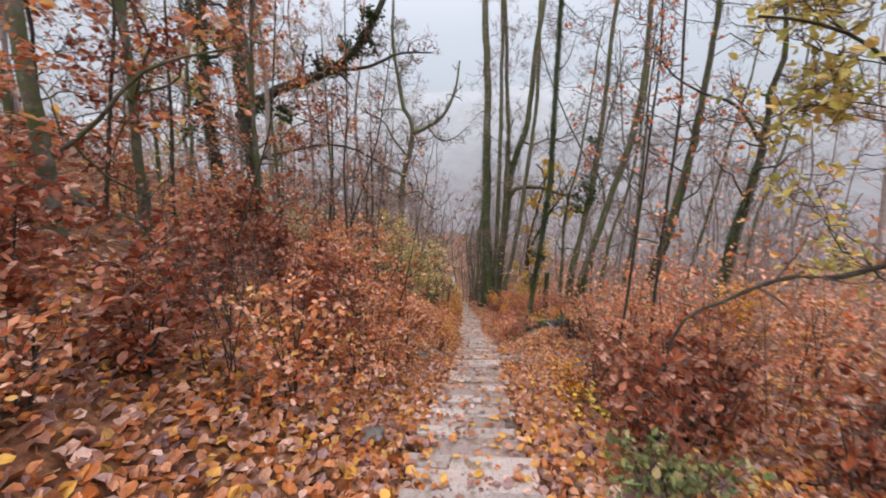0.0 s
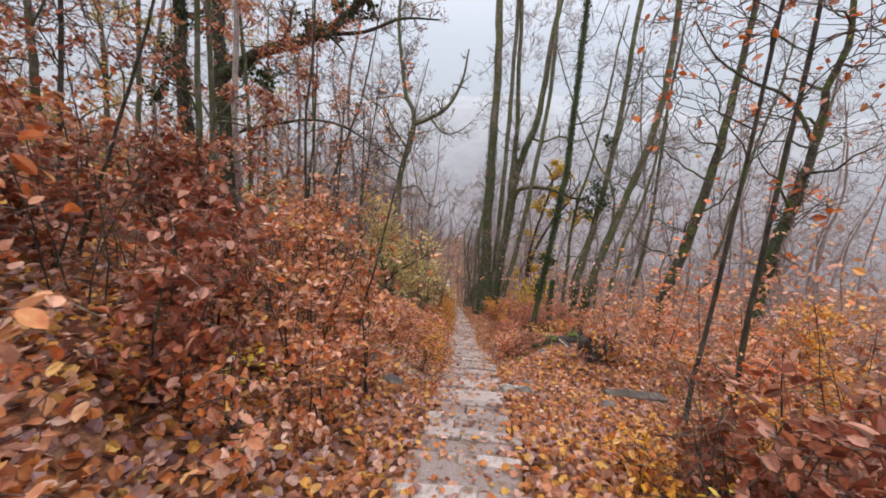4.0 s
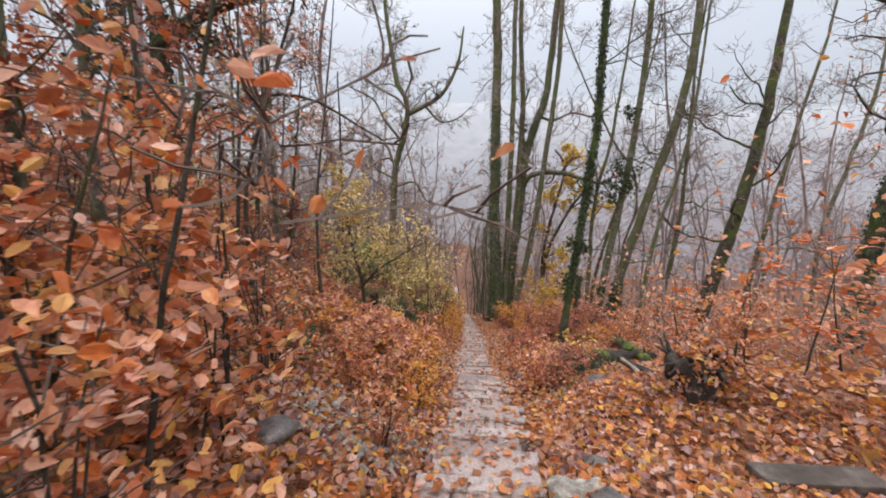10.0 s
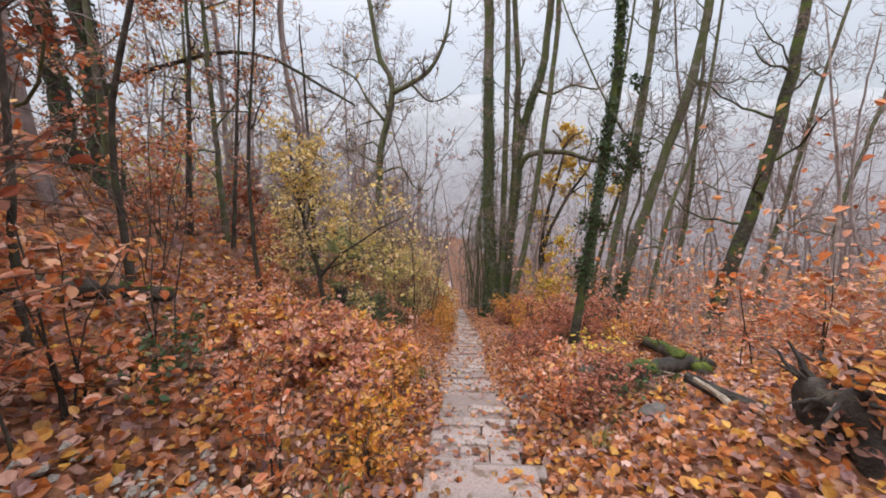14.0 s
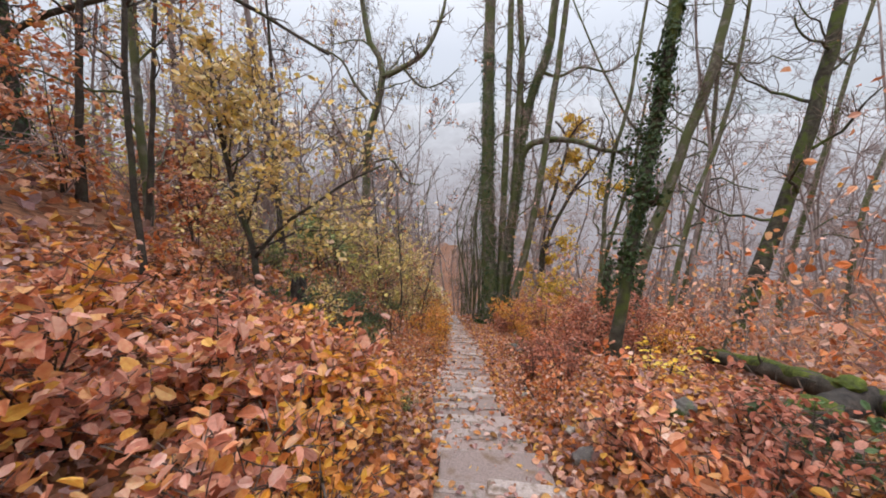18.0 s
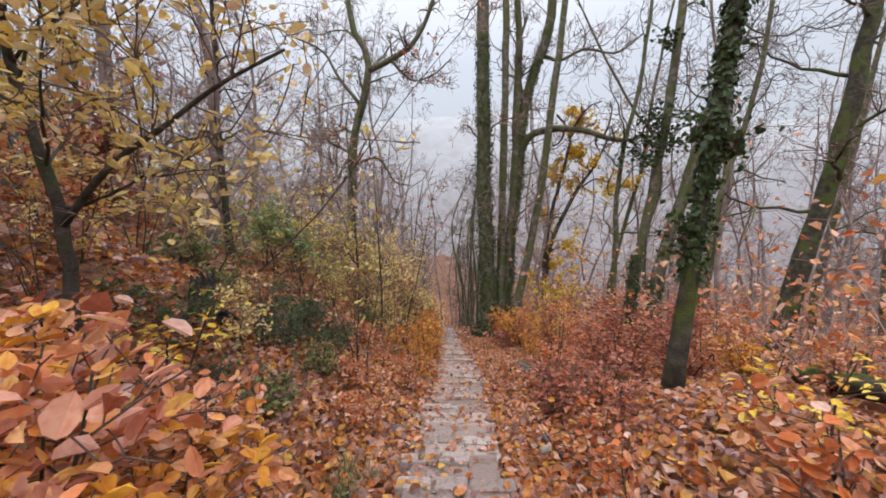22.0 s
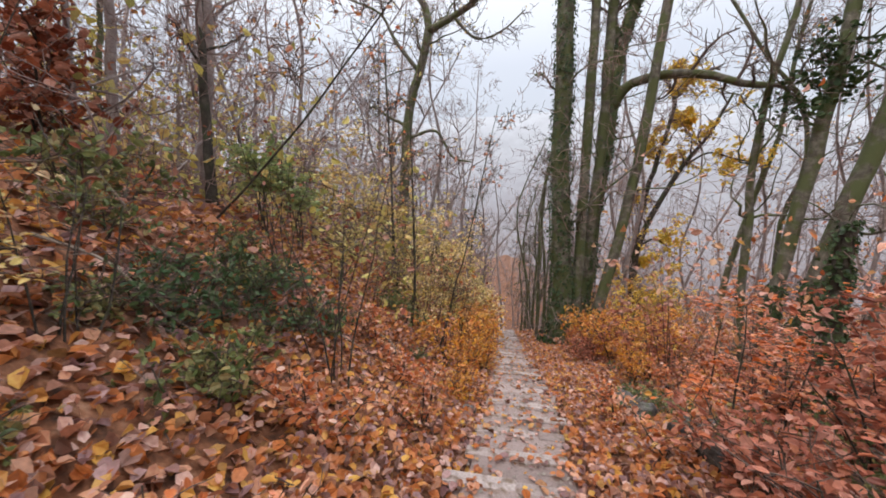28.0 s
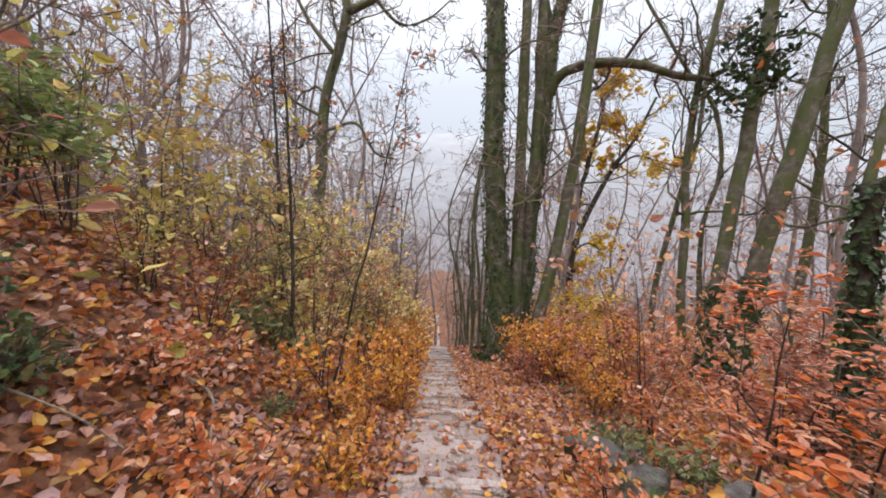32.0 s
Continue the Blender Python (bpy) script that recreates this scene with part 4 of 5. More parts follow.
def understory():
    """Fine brushwood and its last leaves between the trees of the slope."""
    for mat, n, label, zone in ((HAZED, 36000, "pale rusty brushwood leaves low among the far trees", 0), (OLIVE, 5000, "pale yellow-green leaves on far brushwood", 1), (RUST, 13000, "rusty leaves of brushwood on the falling side", 2), (HAZED, 9000, "dull brown leaves of brushwood on the valley floor", 3)):
        g = Geo()
        x = rng.uniform(2, 46, n) * np.where(rng.random(n) < 0.68, 1, -1) if zone == 0 else rng.uniform(-16, -2.2, n) if zone == 1 else rng.uniform(5.5, 32, n)
        if zone == 3:
            x = rng.uniform(1.2, 16, n) * rng.choice((-1, 1), n)
        y = np.where((x > 7), rng.uniform(9, 58, n), rng.uniform(24, 60, n)) if zone == 0 else rng.uniform(20, 42, n) if zone == 1 else rng.uniform(11, 42, n)
        if zone == 3:
            y = rng.uniform(44, 128, n)
            x = x + np.array([path_x(b) for b in y])
        z = np.array([ground_z(a, b) for a, b in zip(x, y)]) + rng.gamma(1.3, 1.1, n)
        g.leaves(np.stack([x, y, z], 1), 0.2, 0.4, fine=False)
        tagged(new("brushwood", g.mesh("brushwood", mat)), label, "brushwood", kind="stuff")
    g = Geo()
    for _ in range(2300):
        x, y = rng.uniform(-22, 24), rng.uniform(10, 48)
        if -5.5 < x < 5.5 and y < 27 or abs(x - path_x(y)) < 1.3:
            continue
        pts, _ = wander((x, y, ground_z(x, y) - 0.1), rng.normal(0, 0.6, 3) + (0.05, 0, 1), rng.uniform(1.0, 4.2), 5, 0.34, 0.02)
        g.tube(pts, np.linspace(0.016, 0.005, 6), 3)
        for _ in range(3):
            t2, _ = wander(pts[rng.integers(1, 5)], rng.normal(0, 1, 3) + (0, 0, 0.6), rng.uniform(0.4, 1.3), 3, 0.25)
            g.tube(t2, np.linspace(0.009, 0.004, 4), 3)
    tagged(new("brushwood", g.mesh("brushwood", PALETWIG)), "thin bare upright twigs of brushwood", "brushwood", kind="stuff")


understory()

# ---------------------------------------------------------------- shrubs and saplings
S = lambda *a, **k: shrub_mesh(*a, **k)
BEECH = "beech_sapling"
rust = [S(h, sp, st, n, sz, RUST, BEECH, "young beech with rust-brown leaves in the litter", "shrub") for h, sp, st, n, sz in ((1.7, 0.9, 4, 650, 0.085), (1.3, 0.8, 4, 520, 0.085), (2.1, 1.0, 3, 600, 0.085), (0.8, 0.6, 4, 330, 0.08))]
brown = [S(h, sp, st, n, sz, BROWN, "hazel_bush", "dark red-brown bush with withered leaves", "shrub") for h, sp, st, n, sz in ((1.5, 1.0, 6, 800, 0.1), (1.0, 0.8, 6, 550, 0.09))]
salmon = [S(h, sp, st, n, sz, SALMON, "beech_bush", "dense low bush with salmon and orange leaves", "shrub") for h, sp, st, n, sz in ((0.95, 0.75, 8, 900, 0.098), (0.7, 0.65, 8, 650, 0.09))]
gold = [S(h, sp, st, n, sz, GOLD, "golden_bush", "low bush with golden brown leaves near the steps", "shrub") for h, sp, st, n, sz in ((1.2, 0.8, 5, 700, 0.075), (0.75, 0.6, 6, 500, 0.07))]
RUSSET = leafy("russet_leaves", (0.3, 0.09, 0.05), (0.4, 0.17, 0.11), (0.22, 0.06, 0.035), (0.44, 0.23, 0.17), (0.34, 0.11, 0.05), (0.14, 0.045, 0.03), (0.42, 0.16, 0.08))
russet = [S(h, sp, st, n, sz, RUSSET, "beech_sapling", "young beech with dull red-brown leaves beside the steps", "shrub", flat=0.7) for h, sp, st, n, sz in ((1.35, 0.9, 5, 800, 0.08), (0.9, 0.75, 6, 600, 0.075))]
olive = [S(h, sp, st, n, sz, OLIVE, "privet_shrub", "thin shrub with pale yellow-green leaves", "shrub") for h, sp, st, n, sz in ((2.2, 1.3, 5, 430, 0.075), (1.5, 1.0, 6, 400, 0.07))]
green = [S(h, sp, st, n, sz, GREEN, "bramble", "tangle of green bramble and ivy leaves", "shrub", flat=0.3) for h, sp, st, n, sz in ((0.5, 0.7, 6, 420, 0.075), (0.3, 0.5, 6, 260, 0.07))]
cream = [S(h, sp, st, n, sz, CREAM, "maple_sapling", "slender sapling with pale yellow leaves", "shrub", flat=0.75) for h, sp, st, n, sz in ((2.6, 1.3, 3, 800, 0.09), (1.8, 1.1, 4, 700, 0.085))]
for x, y, k, s in ((-2.4, 23.6, 1, 1.0), (-3.0, 25.0, 0, 1.1), (-4.4, 26.5, 0, 1.2), (-2.6, 27.2, 1, 1.2), (-5.4, 24.0, 0, 1.2), (-3.6, 29, 0, 1.4), (-6, 28, 0, 1.4), (-2.2, 30, 1, 1.4), (-4.6, 32, 0, 1.5), (-3.0, 33.5, 0, 1.4)):
    place(cream[k], x, y, s)
pale_green = S(1.7, 0.9, 4, 560, 0.1, PALEGREEN, "elder_bush", "bush with pale green leaves on the leafy bank", "shrub", flat=0.8, low=0.5)
for x, y, s in ((-4.18, 21.3, 1.0), (-4.18 - 0.5, 21.0, 1.0), (-4.18 - 1.0, 21.6, 1.1)):
    place(pale_green, x, y, s)
orange = [S(h, sp, st, n, sz, ORANGE, "beech_sapling", "young beech with bright orange leaves in flat sprays", "shrub", flat=0.9) for h, sp, st, n, sz in ((1.9, 1.1, 1, 190, 0.085), (1.5, 1.0, 2, 190, 0.08))]

AMBER = leafy("amber_leaves", (0.5, 0.21, 0.04), (0.58, 0.35, 0.04), (0.46, 0.21, 0.11), (0.4, 0.13, 0.04), (0.56, 0.28, 0.04), (0.46, 0.26, 0.18))
amber = [S(0.95, 0.75, 6, 620, 0.088, AMBER, "hazel_bush", "hazel bush with big amber and golden leaves", "shrub", flat=0.7), S(0.7, 0.6, 5, 380, 0.085, AMBER, "hazel_bush", "low hazel bush with amber leaves near the steps", "shrub", flat=0.7)]
for x, y, s, k in ((-1.25, 13.75, 0.9, 0), (-1.75, 13.6, 1.0, 0), (-1.3, 13.1, 0.95, 0), (-2.6, 12.0, 1.0, 1),  (3.0, 6.0, 0.8, 1), (-2.5, 4.9, 0.7, 1)):
    place(amber[k], x, y, s)
yellow = [S(1.1, 0.8, 2, 90, 0.1, YELLOW, "hazel_sapling", "small sapling with a few clear yellow leaves", "shrub", flat=0.8)]
for x, y, s in ((-2.1, 5.2, 0.6), (1.7, 4.3, 0.7), (2.6, 15.2, 0.8), (-2.6, 15.4, 0.8)):
    place(yellow[0], x, y, s)
bare = [S(h, sp, st, n, 0.07, BROWN, "hazel_shoots", "clump of bare thin shoots with a few brown leaves", "shrub", stem_r=0.008, sprays=5) for h, sp, st, n in ((1.9, 1.0, 6, 70), (1.4, 0.9, 5, 45), (2.5, 1.2, 5, 90))]
for k, (x, y) in enumerate(((-2.2, 3.1), (-2.7, 4.0), (-3.4, 5.2), (-2.6, 6.6), (-4.2, 6.4), (-3.2, 8.0), (-2.2, 9.2), (-4.0, 9.8), (-5.0, 5.6), (2.7, 3.9), (1.7, 4.6), (3.5, 4.2), (3.9, 5.9), (-2.6, 16.9), (-3.4, 19.8), (-2.0, 18.6), (-2.9, 21.6), (-4.2, 21.2), (-2.0, 22.6), (-3.6, 24.4), (-4.8, 17.4), (-1.9, 24.6), (3.4, 21.4), (2.6, 23.0), (4.4, 19.6), (-3.0, 14.8), (-4.6, 12.6), (-3.2, 11.2), (-5.4, 11.4))):
    place(bare[k % 3], x, y, rng.uniform(0.8, 1.15))
for x, y, s in ((3.0, 6.2, 0.85), (3.8, 6.7, 1.0), (4.6, 5.4, 1.0)):
    place(orange[0], x, y, s)
# left of the first steps
for x, y, p, s in ((-3.3, 2.1, brown[0], 0.8), (-2.5, 1.7, rust[3], 0.9), (-4.2, 3.0, brown[1], 1.1), (-1.7, 3.2, rust[0], 0.9), (-2.6, 2.6, brown[1], 1), (-1.4, 4.4, rust[3], 1), (-2.2, 4.6, brown[0], 0.9), (-3.3, 4.0, brown[1], 1.1), (-1.25, 5.4, rust[1], 0.85), (-1.9, 5.9, rust[0], 1), (-2.9, 5.8, brown[0], 1.1),
                   (-3.9, 5.3, brown[0], 1), (-1.3, 6.6, rust[0], 0.9), (-2.1, 7.0, rust[2], 1.05), (-1.75, 7.9, rust[0], 1.25), (-2.6, 8.3, rust[2], 1.2), (-3.6, 7.5, rust[1], 1.2), (-4.6, 8.5, brown[0], 1.3),
                   (-3.4, 9.4, rust[2], 1.2), (-2.5, 9.9, rust[0], 0.9), (-4.4, 10.6, rust[0], 1.3), (-5.5, 7.0, rust[0], 1.3), (-6.5, 9.5, brown[0], 1.6), (-5.0, 3.5, rust[2], 1.1), (-7, 5, rust[0], 1.4), (-8, 8, rust[2], 1.3)):
    place(p, x, y, s)
# golden bushes close to the steps
for x, y, p, s in ((-0.95, 9.0, rust[3], 0.8), (-1.2, 9.9, rust[3], 0.9), (-0.9, 10.8, gold[1], 0.9), (-1.35, 11.3, salmon[1], 0.9), (-1.75, 10.6, rust[1], 0.75), (-1.1, 12.0, gold[1], 1), (-2.2, 11.8, salmon[0], 0.9),
                   (1.25, 11.9, rust[3], 0.9), (1.1, 12.9, salmon[1], 0.9), (1.55, 13.6, rust[3], 1), (1.0, 14.4, rust[3], 0.8)):
    place(p, x, y, s)
# the broad salmon bush on the bank
for x, y, p, s in ((-1.35, 12.9, salmon[0], 1.0), (-1.9, 12.6, salmon[0], 1.0), (-1.7, 13.5, salmon[0], 0.9), (-2.4, 13.1, salmon[0], 0.8), (-2.3, 13.9, salmon[1], 0.8), (-2.9, 12.6, salmon[0], 0.7), (-3.0, 13.4, salmon[1], 0.6),
                   (-1.5, 14.0, salmon[1], 0.8), (-3.5, 14.3, rust[3], 1), (-1.15, 13.6, gold[1], 0.8)):
    place(p, x, y, s)
# right side, first steps
for x, y, p, s in ((2.0, 4.9, brown[1], 0.9), (4.0, 7.4, rust[1], 0.9), (1.6, 3.3, brown[1], 1.0), (2.3, 3.6, brown[0], 0.9), (1.9, 4.3, brown[1], 1), (2.9, 4.4, brown[0], 1.0), (1.5, 2.5, green[0], 0.9), (1.4, 4.9, gold[1], 0.8), (2.4, 5.3, gold[0], 0.7), (3.6, 5.3, rust[0], 0.9), (3.3, 3.0, brown[1], 1),
                   (4.4, 6.6, gold[0], 0.9), (4.9, 8.2, rust[1], 1), (5.6, 9.8, rust[0], 1.1), (5.0, 11.5, orange[0], 1.2), (6.5, 12.5, orange[0], 1.4), (4.4, 13.6, orange[1], 1.0), (6.2, 14.6, rust[0], 1.2), (7.5, 10.5, gold[0], 1.3), (8.4, 13.3, orange[0], 1.4), (6.8, 7.5, rust[0], 1.3)):
    place(p, x, y, s)
# right of the lower steps
for x, y, p, s in ((1.45, 12.0, russet[1], 0.75), (1.9, 12.5, russet[1], 0.8), (1.0, 15.6, rust[3], 0.9), (1.5, 16.3, russet[1], 0.9), (1.2, 17.2, russet[1], 0.9), (1.7, 17.0, russet[1], 0.9), (2.3, 18.3, russet[0], 0.95), (1.6, 18.3, russet[1], 0.9), (1.3, 19.2, rust[3], 0.9), (3.3, 21.4, russet[0], 0.9), (3.0, 19.3, russet[0], 1.0),
                   (3.4, 18.2, russet[0], 0.9), (3.9, 16.4, rust[3], 0.9), (4.0, 17.6, gold[1], 0.9), (1.05, 20.2, rust[3], 0.7), (4.2, 19.4, russet[0], 1.1), (1.5, 25.6, russet[1], 1.0), (1.3, 27.4, rust[3], 1.0), (2.6, 23.6, russet[0], 1.0), (2.4, 26.4, russet[0], 1.0), (1.9, 28.2, russet[1], 1.0)):
    place(p, x, y, s)
for x, y, p, s in ((1.8, 19.2, orange[0], 0.9), (1.95, 20.3, orange[0], 0.95), (2.9, 20.4, orange[1], 0.9), (-2.3, 27.6, orange[0], 1.4), (3.5, 20.2, rust[3], 1.0), (4.2, 21.3, orange[0], 1.1), (2.4, 22.2, rust[3], 0.85), (3.6, 22.6, orange[0], 1), (4.9, 22.8, orange[0], 1.2), (5.6, 20.8, rust[0], 1.1), (1.9, 23.2, gold[0], 0.7), (2.8, 24.2, gold[0], 1.0), (2.2, 25.4, gold[0], 1.1), (4.1, 25.2, rust[0], 1), (6.0, 24.5, orange[0], 1.2), (7.2, 22.4, rust[0], 1.2)):
    place(p, x, y, s)
# left of the lower steps
for x, y, p, s in ((-1.3, 16.6, rust[3], 0.8), (-1.6, 17.9, rust[3], 0.9), (-1.2, 19.0, rust[3], 0.8), (-1.5, 19.9, rust[3], 0.9), (-1.1, 20.8, gold[1], 0.8), (-1.4, 22.0, gold[0], 1.0), (-1.0, 23.3, gold[1], 1.0), (-1.3, 24.4, gold[0], 1.1), (-1.2, 25.8, gold[0], 1.1), (-1.7, 27.2, gold[0], 1.2), (-1.9, 23.4, rust[3], 1),
                   (-2.3, 20.6, rust[3], 0.9), (-2.6, 19.4, green[1], 1.2), (-3.4, 21.4, olive[1], 0.8), (-2.7, 22.4, green[0], 1.2), 
                   (-3.2, 23.8, olive[1], 1.1), (-4.8, 24.6, olive[0], 1.1), (-2.4, 25.4, olive[1], 1.1), (-3.6, 26.4, olive[0], 1.2), (-5.0, 16.4, rust[0], 1), (-4.0, 15.8, cream[1], 0.7), (-5.6, 14.3, rust[2], 1.1), (-2.7, 16.6, cream[1], 0.6), (-6.8, 16, rust[0], 1.3),
                   (-2.2, 28, olive[0], 1.1), (-3.3, 30, gold[0], 1.6), (-5, 28.5, olive[0], 1.4), (-2.0, 15.6, green[1], 1.0), (-1.0, 15.0, green[1], 0.5), (-1.9, 31, gold[0], 1.6), (-2.4, 34, gold[0], 1.8), (-7.5, 20, brown[0], 1.8), (-9, 13, rust[0], 1.8), (-8.5, 24, olive[0], 1.6)):
    place(p, x, y, s)
for x, y, s in ((-2.2, 17.4, 0.9), (-3.2, 18.9, 0.8), (-2.9, 17.2, 0.8), (-3.8, 17.8, 0.9), (-3.9, 19.5, 1.0), (-2.1, 16.2, 0.7), (-4.6, 18.4, 1.4), (-1.9, 21.2, 0.6), (2.6, 19.0, 0.8), (2.2, 18.2, 0.6)):
    place(green[int(x * 10) % 2], x, y, s)
ground_ivy = [S(0.22, 0.85, 7, 330, 0.07, IVYLIGHT, "ground_ivy", "carpet of dark green ivy creeping over the bank", "ivy", flat=0.5, low=0.05), S(0.16, 0.65, 6, 210, 0.065, IVYLIGHT, "ground_ivy", "low dark ivy patch in the leaf litter", "ivy", flat=0.5, low=0.05)]
for k, (x, y) in enumerate(((-3.24, 18.91), (-2.78, 18.6), (-2.73, 19.48), (-3.5, 18.2), (-3.11, 17.6), (-3.0, 18.7), (-2.8, 19.3), (-2.75, 18.95), (-3.2, 18.0), (-2.9, 17.7), (-3.0, 18.3), (-3.6, 19.0), (-3.3, 19.6), (-3.52, 15.75), (-3.14, 15.79), (-3.45, 14.32), (-2.96, 13.77), (-2.44, 15.49), (-2.79, 10.68), (2.01, 24.19), (1.63, 21.75), (-3.46, 7.94), (2.3, 12.3))):
    place(ground_ivy[k % 2], x, y, rng.uniform(0.75, 1.05))
# yellow shrubs by the clump
for x, y, p, s in ((3.2, 27.0, yellow[0], 1.5), (3.0, 29.2, yellow[0], 1.8), (4.2, 30.2, yellow[0], 2.0), (2.9, 31.2, gold[0], 1.6), (2.2, 26.6, gold[0], 1.2), (3.2, 27.6, gold[0], 1.3), (1.6, 28.4, gold[0], 1.2), (4.6, 28, gold[0], 1.4), (1.7, 21.6, green[1], 1.0), (1.9, 20.9, green[1], 1.1), (2.3, 19.8, green[1], 1.0)):
    place(p, x, y, s)

# ---------------------------------------------------------------- stones, logs, stumps
def lump(name, label, category, at, size, mat, turn=0.0, seed=0, detail=3, amp=0.16, parent=None):
    bm = bmesh.new()
    bmesh.ops.create_icosphere(bm, subdivisions=detail, radius=0.5)
    for v in bm.verts:
        k = 1 + amp * 2 * noise.noise(v.co * 2.2 + Vector((seed, 0, 0))) + amp * noise.noise(v.co * 6 + Vector((seed, 3, 0)))
        v.co = Vector((v.co.x * size[0], v.co.y * size[1], v.co.z * size[2])) * k
    me = bpy.data.meshes.new(name)
    bm.to_mesh(me)
    bm.free()
    me.materials.append(mat)
    me.polygons.foreach_set("use_smooth", [True] * len(me.polygons))
    ob = new(name, me)
    if parent:
        ob.parent = parent
        ob.matrix_basis = pose(*at, 0, 0, turn)
        return tagged(ob, label)
    ob.matrix_basis = pose(*at, 0, 0, turn)
    return tagged(ob, label, category)


def slab_mesh(name, sx, sy, sz, mat, jag=0.05, bevel=0.02):
    bm = bmesh.new()
    bmesh.ops.create_cube(bm, size=1)
    for v in bm.verts:
        v.co = Vector((v.co.x * sx * (1 + rng.normal(0, jag)), v.co.y * sy * (1 + rng.normal(0, jag)), v.co.z * sz))
    bmesh.ops.bevel(bm, geom=bm.edges[:], offset=bevel, segments=2, affect="EDGES", profile=0.6)
    me = bpy.data.meshes.new(name)
    bm.to_mesh(me)
    bm.free()
    me.materials.append(mat)
    return me


# stone bench slab lying on the leaves
bx, by = 3.27, 9.2
bench = thing("stone_bench", "low dark brown stone slab bench resting among fallen leaves", "bench", (bx, by, ground_z(bx, by) - 0.1))
bench.rotation_euler = (0, radians(2), radians(4))
for nm, m_, at in (("seat", slab_mesh("seat", 1.1, 0.28, 0.19, BENCHROCK, 0.03, 0.025), (0, 0, 0.15)), ("block", slab_mesh("block", 0.2, 0.28, 0.3, SLATE, 0.06), (-0.38, 0, 0.0)), ("block", slab_mesh("block", 0.2, 0.28, 0.3, SLATE, 0.06), (0.38, 0, 0.0))):
    o = new(nm, m_)
    o.parent = bench
    o.location = at

# root plate of a fallen tree, hung with leaves
rx_, ry_ = 3.0, 10.6
root = thing("root_plate", "dark upturned root plate of a stump, half buried in leaves", "stump", (rx_, ry_, ground_z(rx_, ry_)))
lump("heart", "black wet stump heart", "", (0, 0, 0.1), (0.72, 0.56, 0.85), ROT, 20, 3, 4, 0.3, root)
for k in range(26):
    a = k * 0.45 + rng.normal(0, 0.1)
    g = Geo()
    pts, _ = wander((np.cos(a) * 0.3, np.sin(a) * 0.2, 0.35), (np.cos(a), np.sin(a) * 0.7, rng.uniform(-0.3, 1.0)), rng.uniform(0.2, 0.45), 5, 0.25)
    g.tube(pts, np.linspace(0.045, 0.008, 6) * rng.uniform(0.5, 1.1), 5)
    part("root", g, ROT, root)
g = Geo()
shell = rng.normal(0, 1, (1300, 3)) + (0.25, 0, 0.35)
shell /= np.linalg.norm(shell, axis=1)[:, None]
g.leaves((shell * (0.44, 0.36, 0.5) * rng.uniform(0.86, 1.12, (1300, 1)) + (0.05, 0, 0.1))[shell[:, 2] > -0.1], 0.085, 0.4)
tagged(part("leaf_cover", g, LITTER, root, "fallen leaves caught on the roots"), kind="stuff")

# mossy log and its stump
log_a, log_b = np.array((4.2, 17.0, -4.17)), np.array((3.5, 13.5, -3.41))
log_a[2], log_b[2] = ground_z(*log_a[:2]) + 0.16, ground_z(*log_b[:2]) + 0.12
log = thing("mossy_log", "fallen log covered in bright green moss", "log", tuple(log_a - (0, 0, 0.14)))
line = smooth_line([log_a - log.location, (log_a + log_b) / 2 - np.array(log.location) + (0, 0, 0.04), log_b - np.array(log.location), log_b + (log_b - log_a) * 0.12 - np.array(log.location) - (0, 0, 0.1)], 24)
g = Geo()
g.tube(line, np.linspace(0.1, 0.13, 24), 10, 0.07)
part("bark", g, DARKBARK, log, "dark wet bark", True)
g = Geo()
top = line + (0, 0, 0.035)
g.tube(top, np.linspace(0.095, 0.125, 24) * rng.uniform(0.75, 1.06, 24), 12, 0.12)
part("moss_cover", g, MOSS, log, "bright green moss cover", True)
for k in range(6):
    i = rng.integers(3, 20)
    g = Geo()
    pts, _ = wander(line[i], (rng.normal(0, 0.6), rng.normal(0, 0.6), 0.6), rng.uniform(0.2, 0.5), 4, 0.2)
    g.tube(pts, np.linspace(0.03, 0.01, 5), 5)
    part("stub", g, DARKBARK, log)
mx_, my_ = 2.5, 13.0
stump = thing("mossy_stump", "sawn dark log end with a cushion of green moss", "stump", (mx_, my_, ground_z(mx_, my_)))
g = Geo()
g.tube(smooth_line([(-0.1, -0.22, 0.1), (0.25, 0.1, 0.09), (0.8, 0.4, 0.03), (1.3, 0.6, -0.1)], 14), np.linspace(0.14, 0.1, 14), 14, 0.11)
part("log_body", g, ROT, stump, "black rotten wood", True)
lump("moss_cap", "bright green moss cushion", "", (-0.02, -0.08, 0.2), (0.28, 0.3, 0.17), MOSS, 30, 8, 4, 0.2, stump)
lump("moss_cap", "bright green moss cushion", "", (0.7, 0.4, 0.19), (0.3, 0.2, 0.1), MOSS, 30, 4, 4, 0.2, stump)
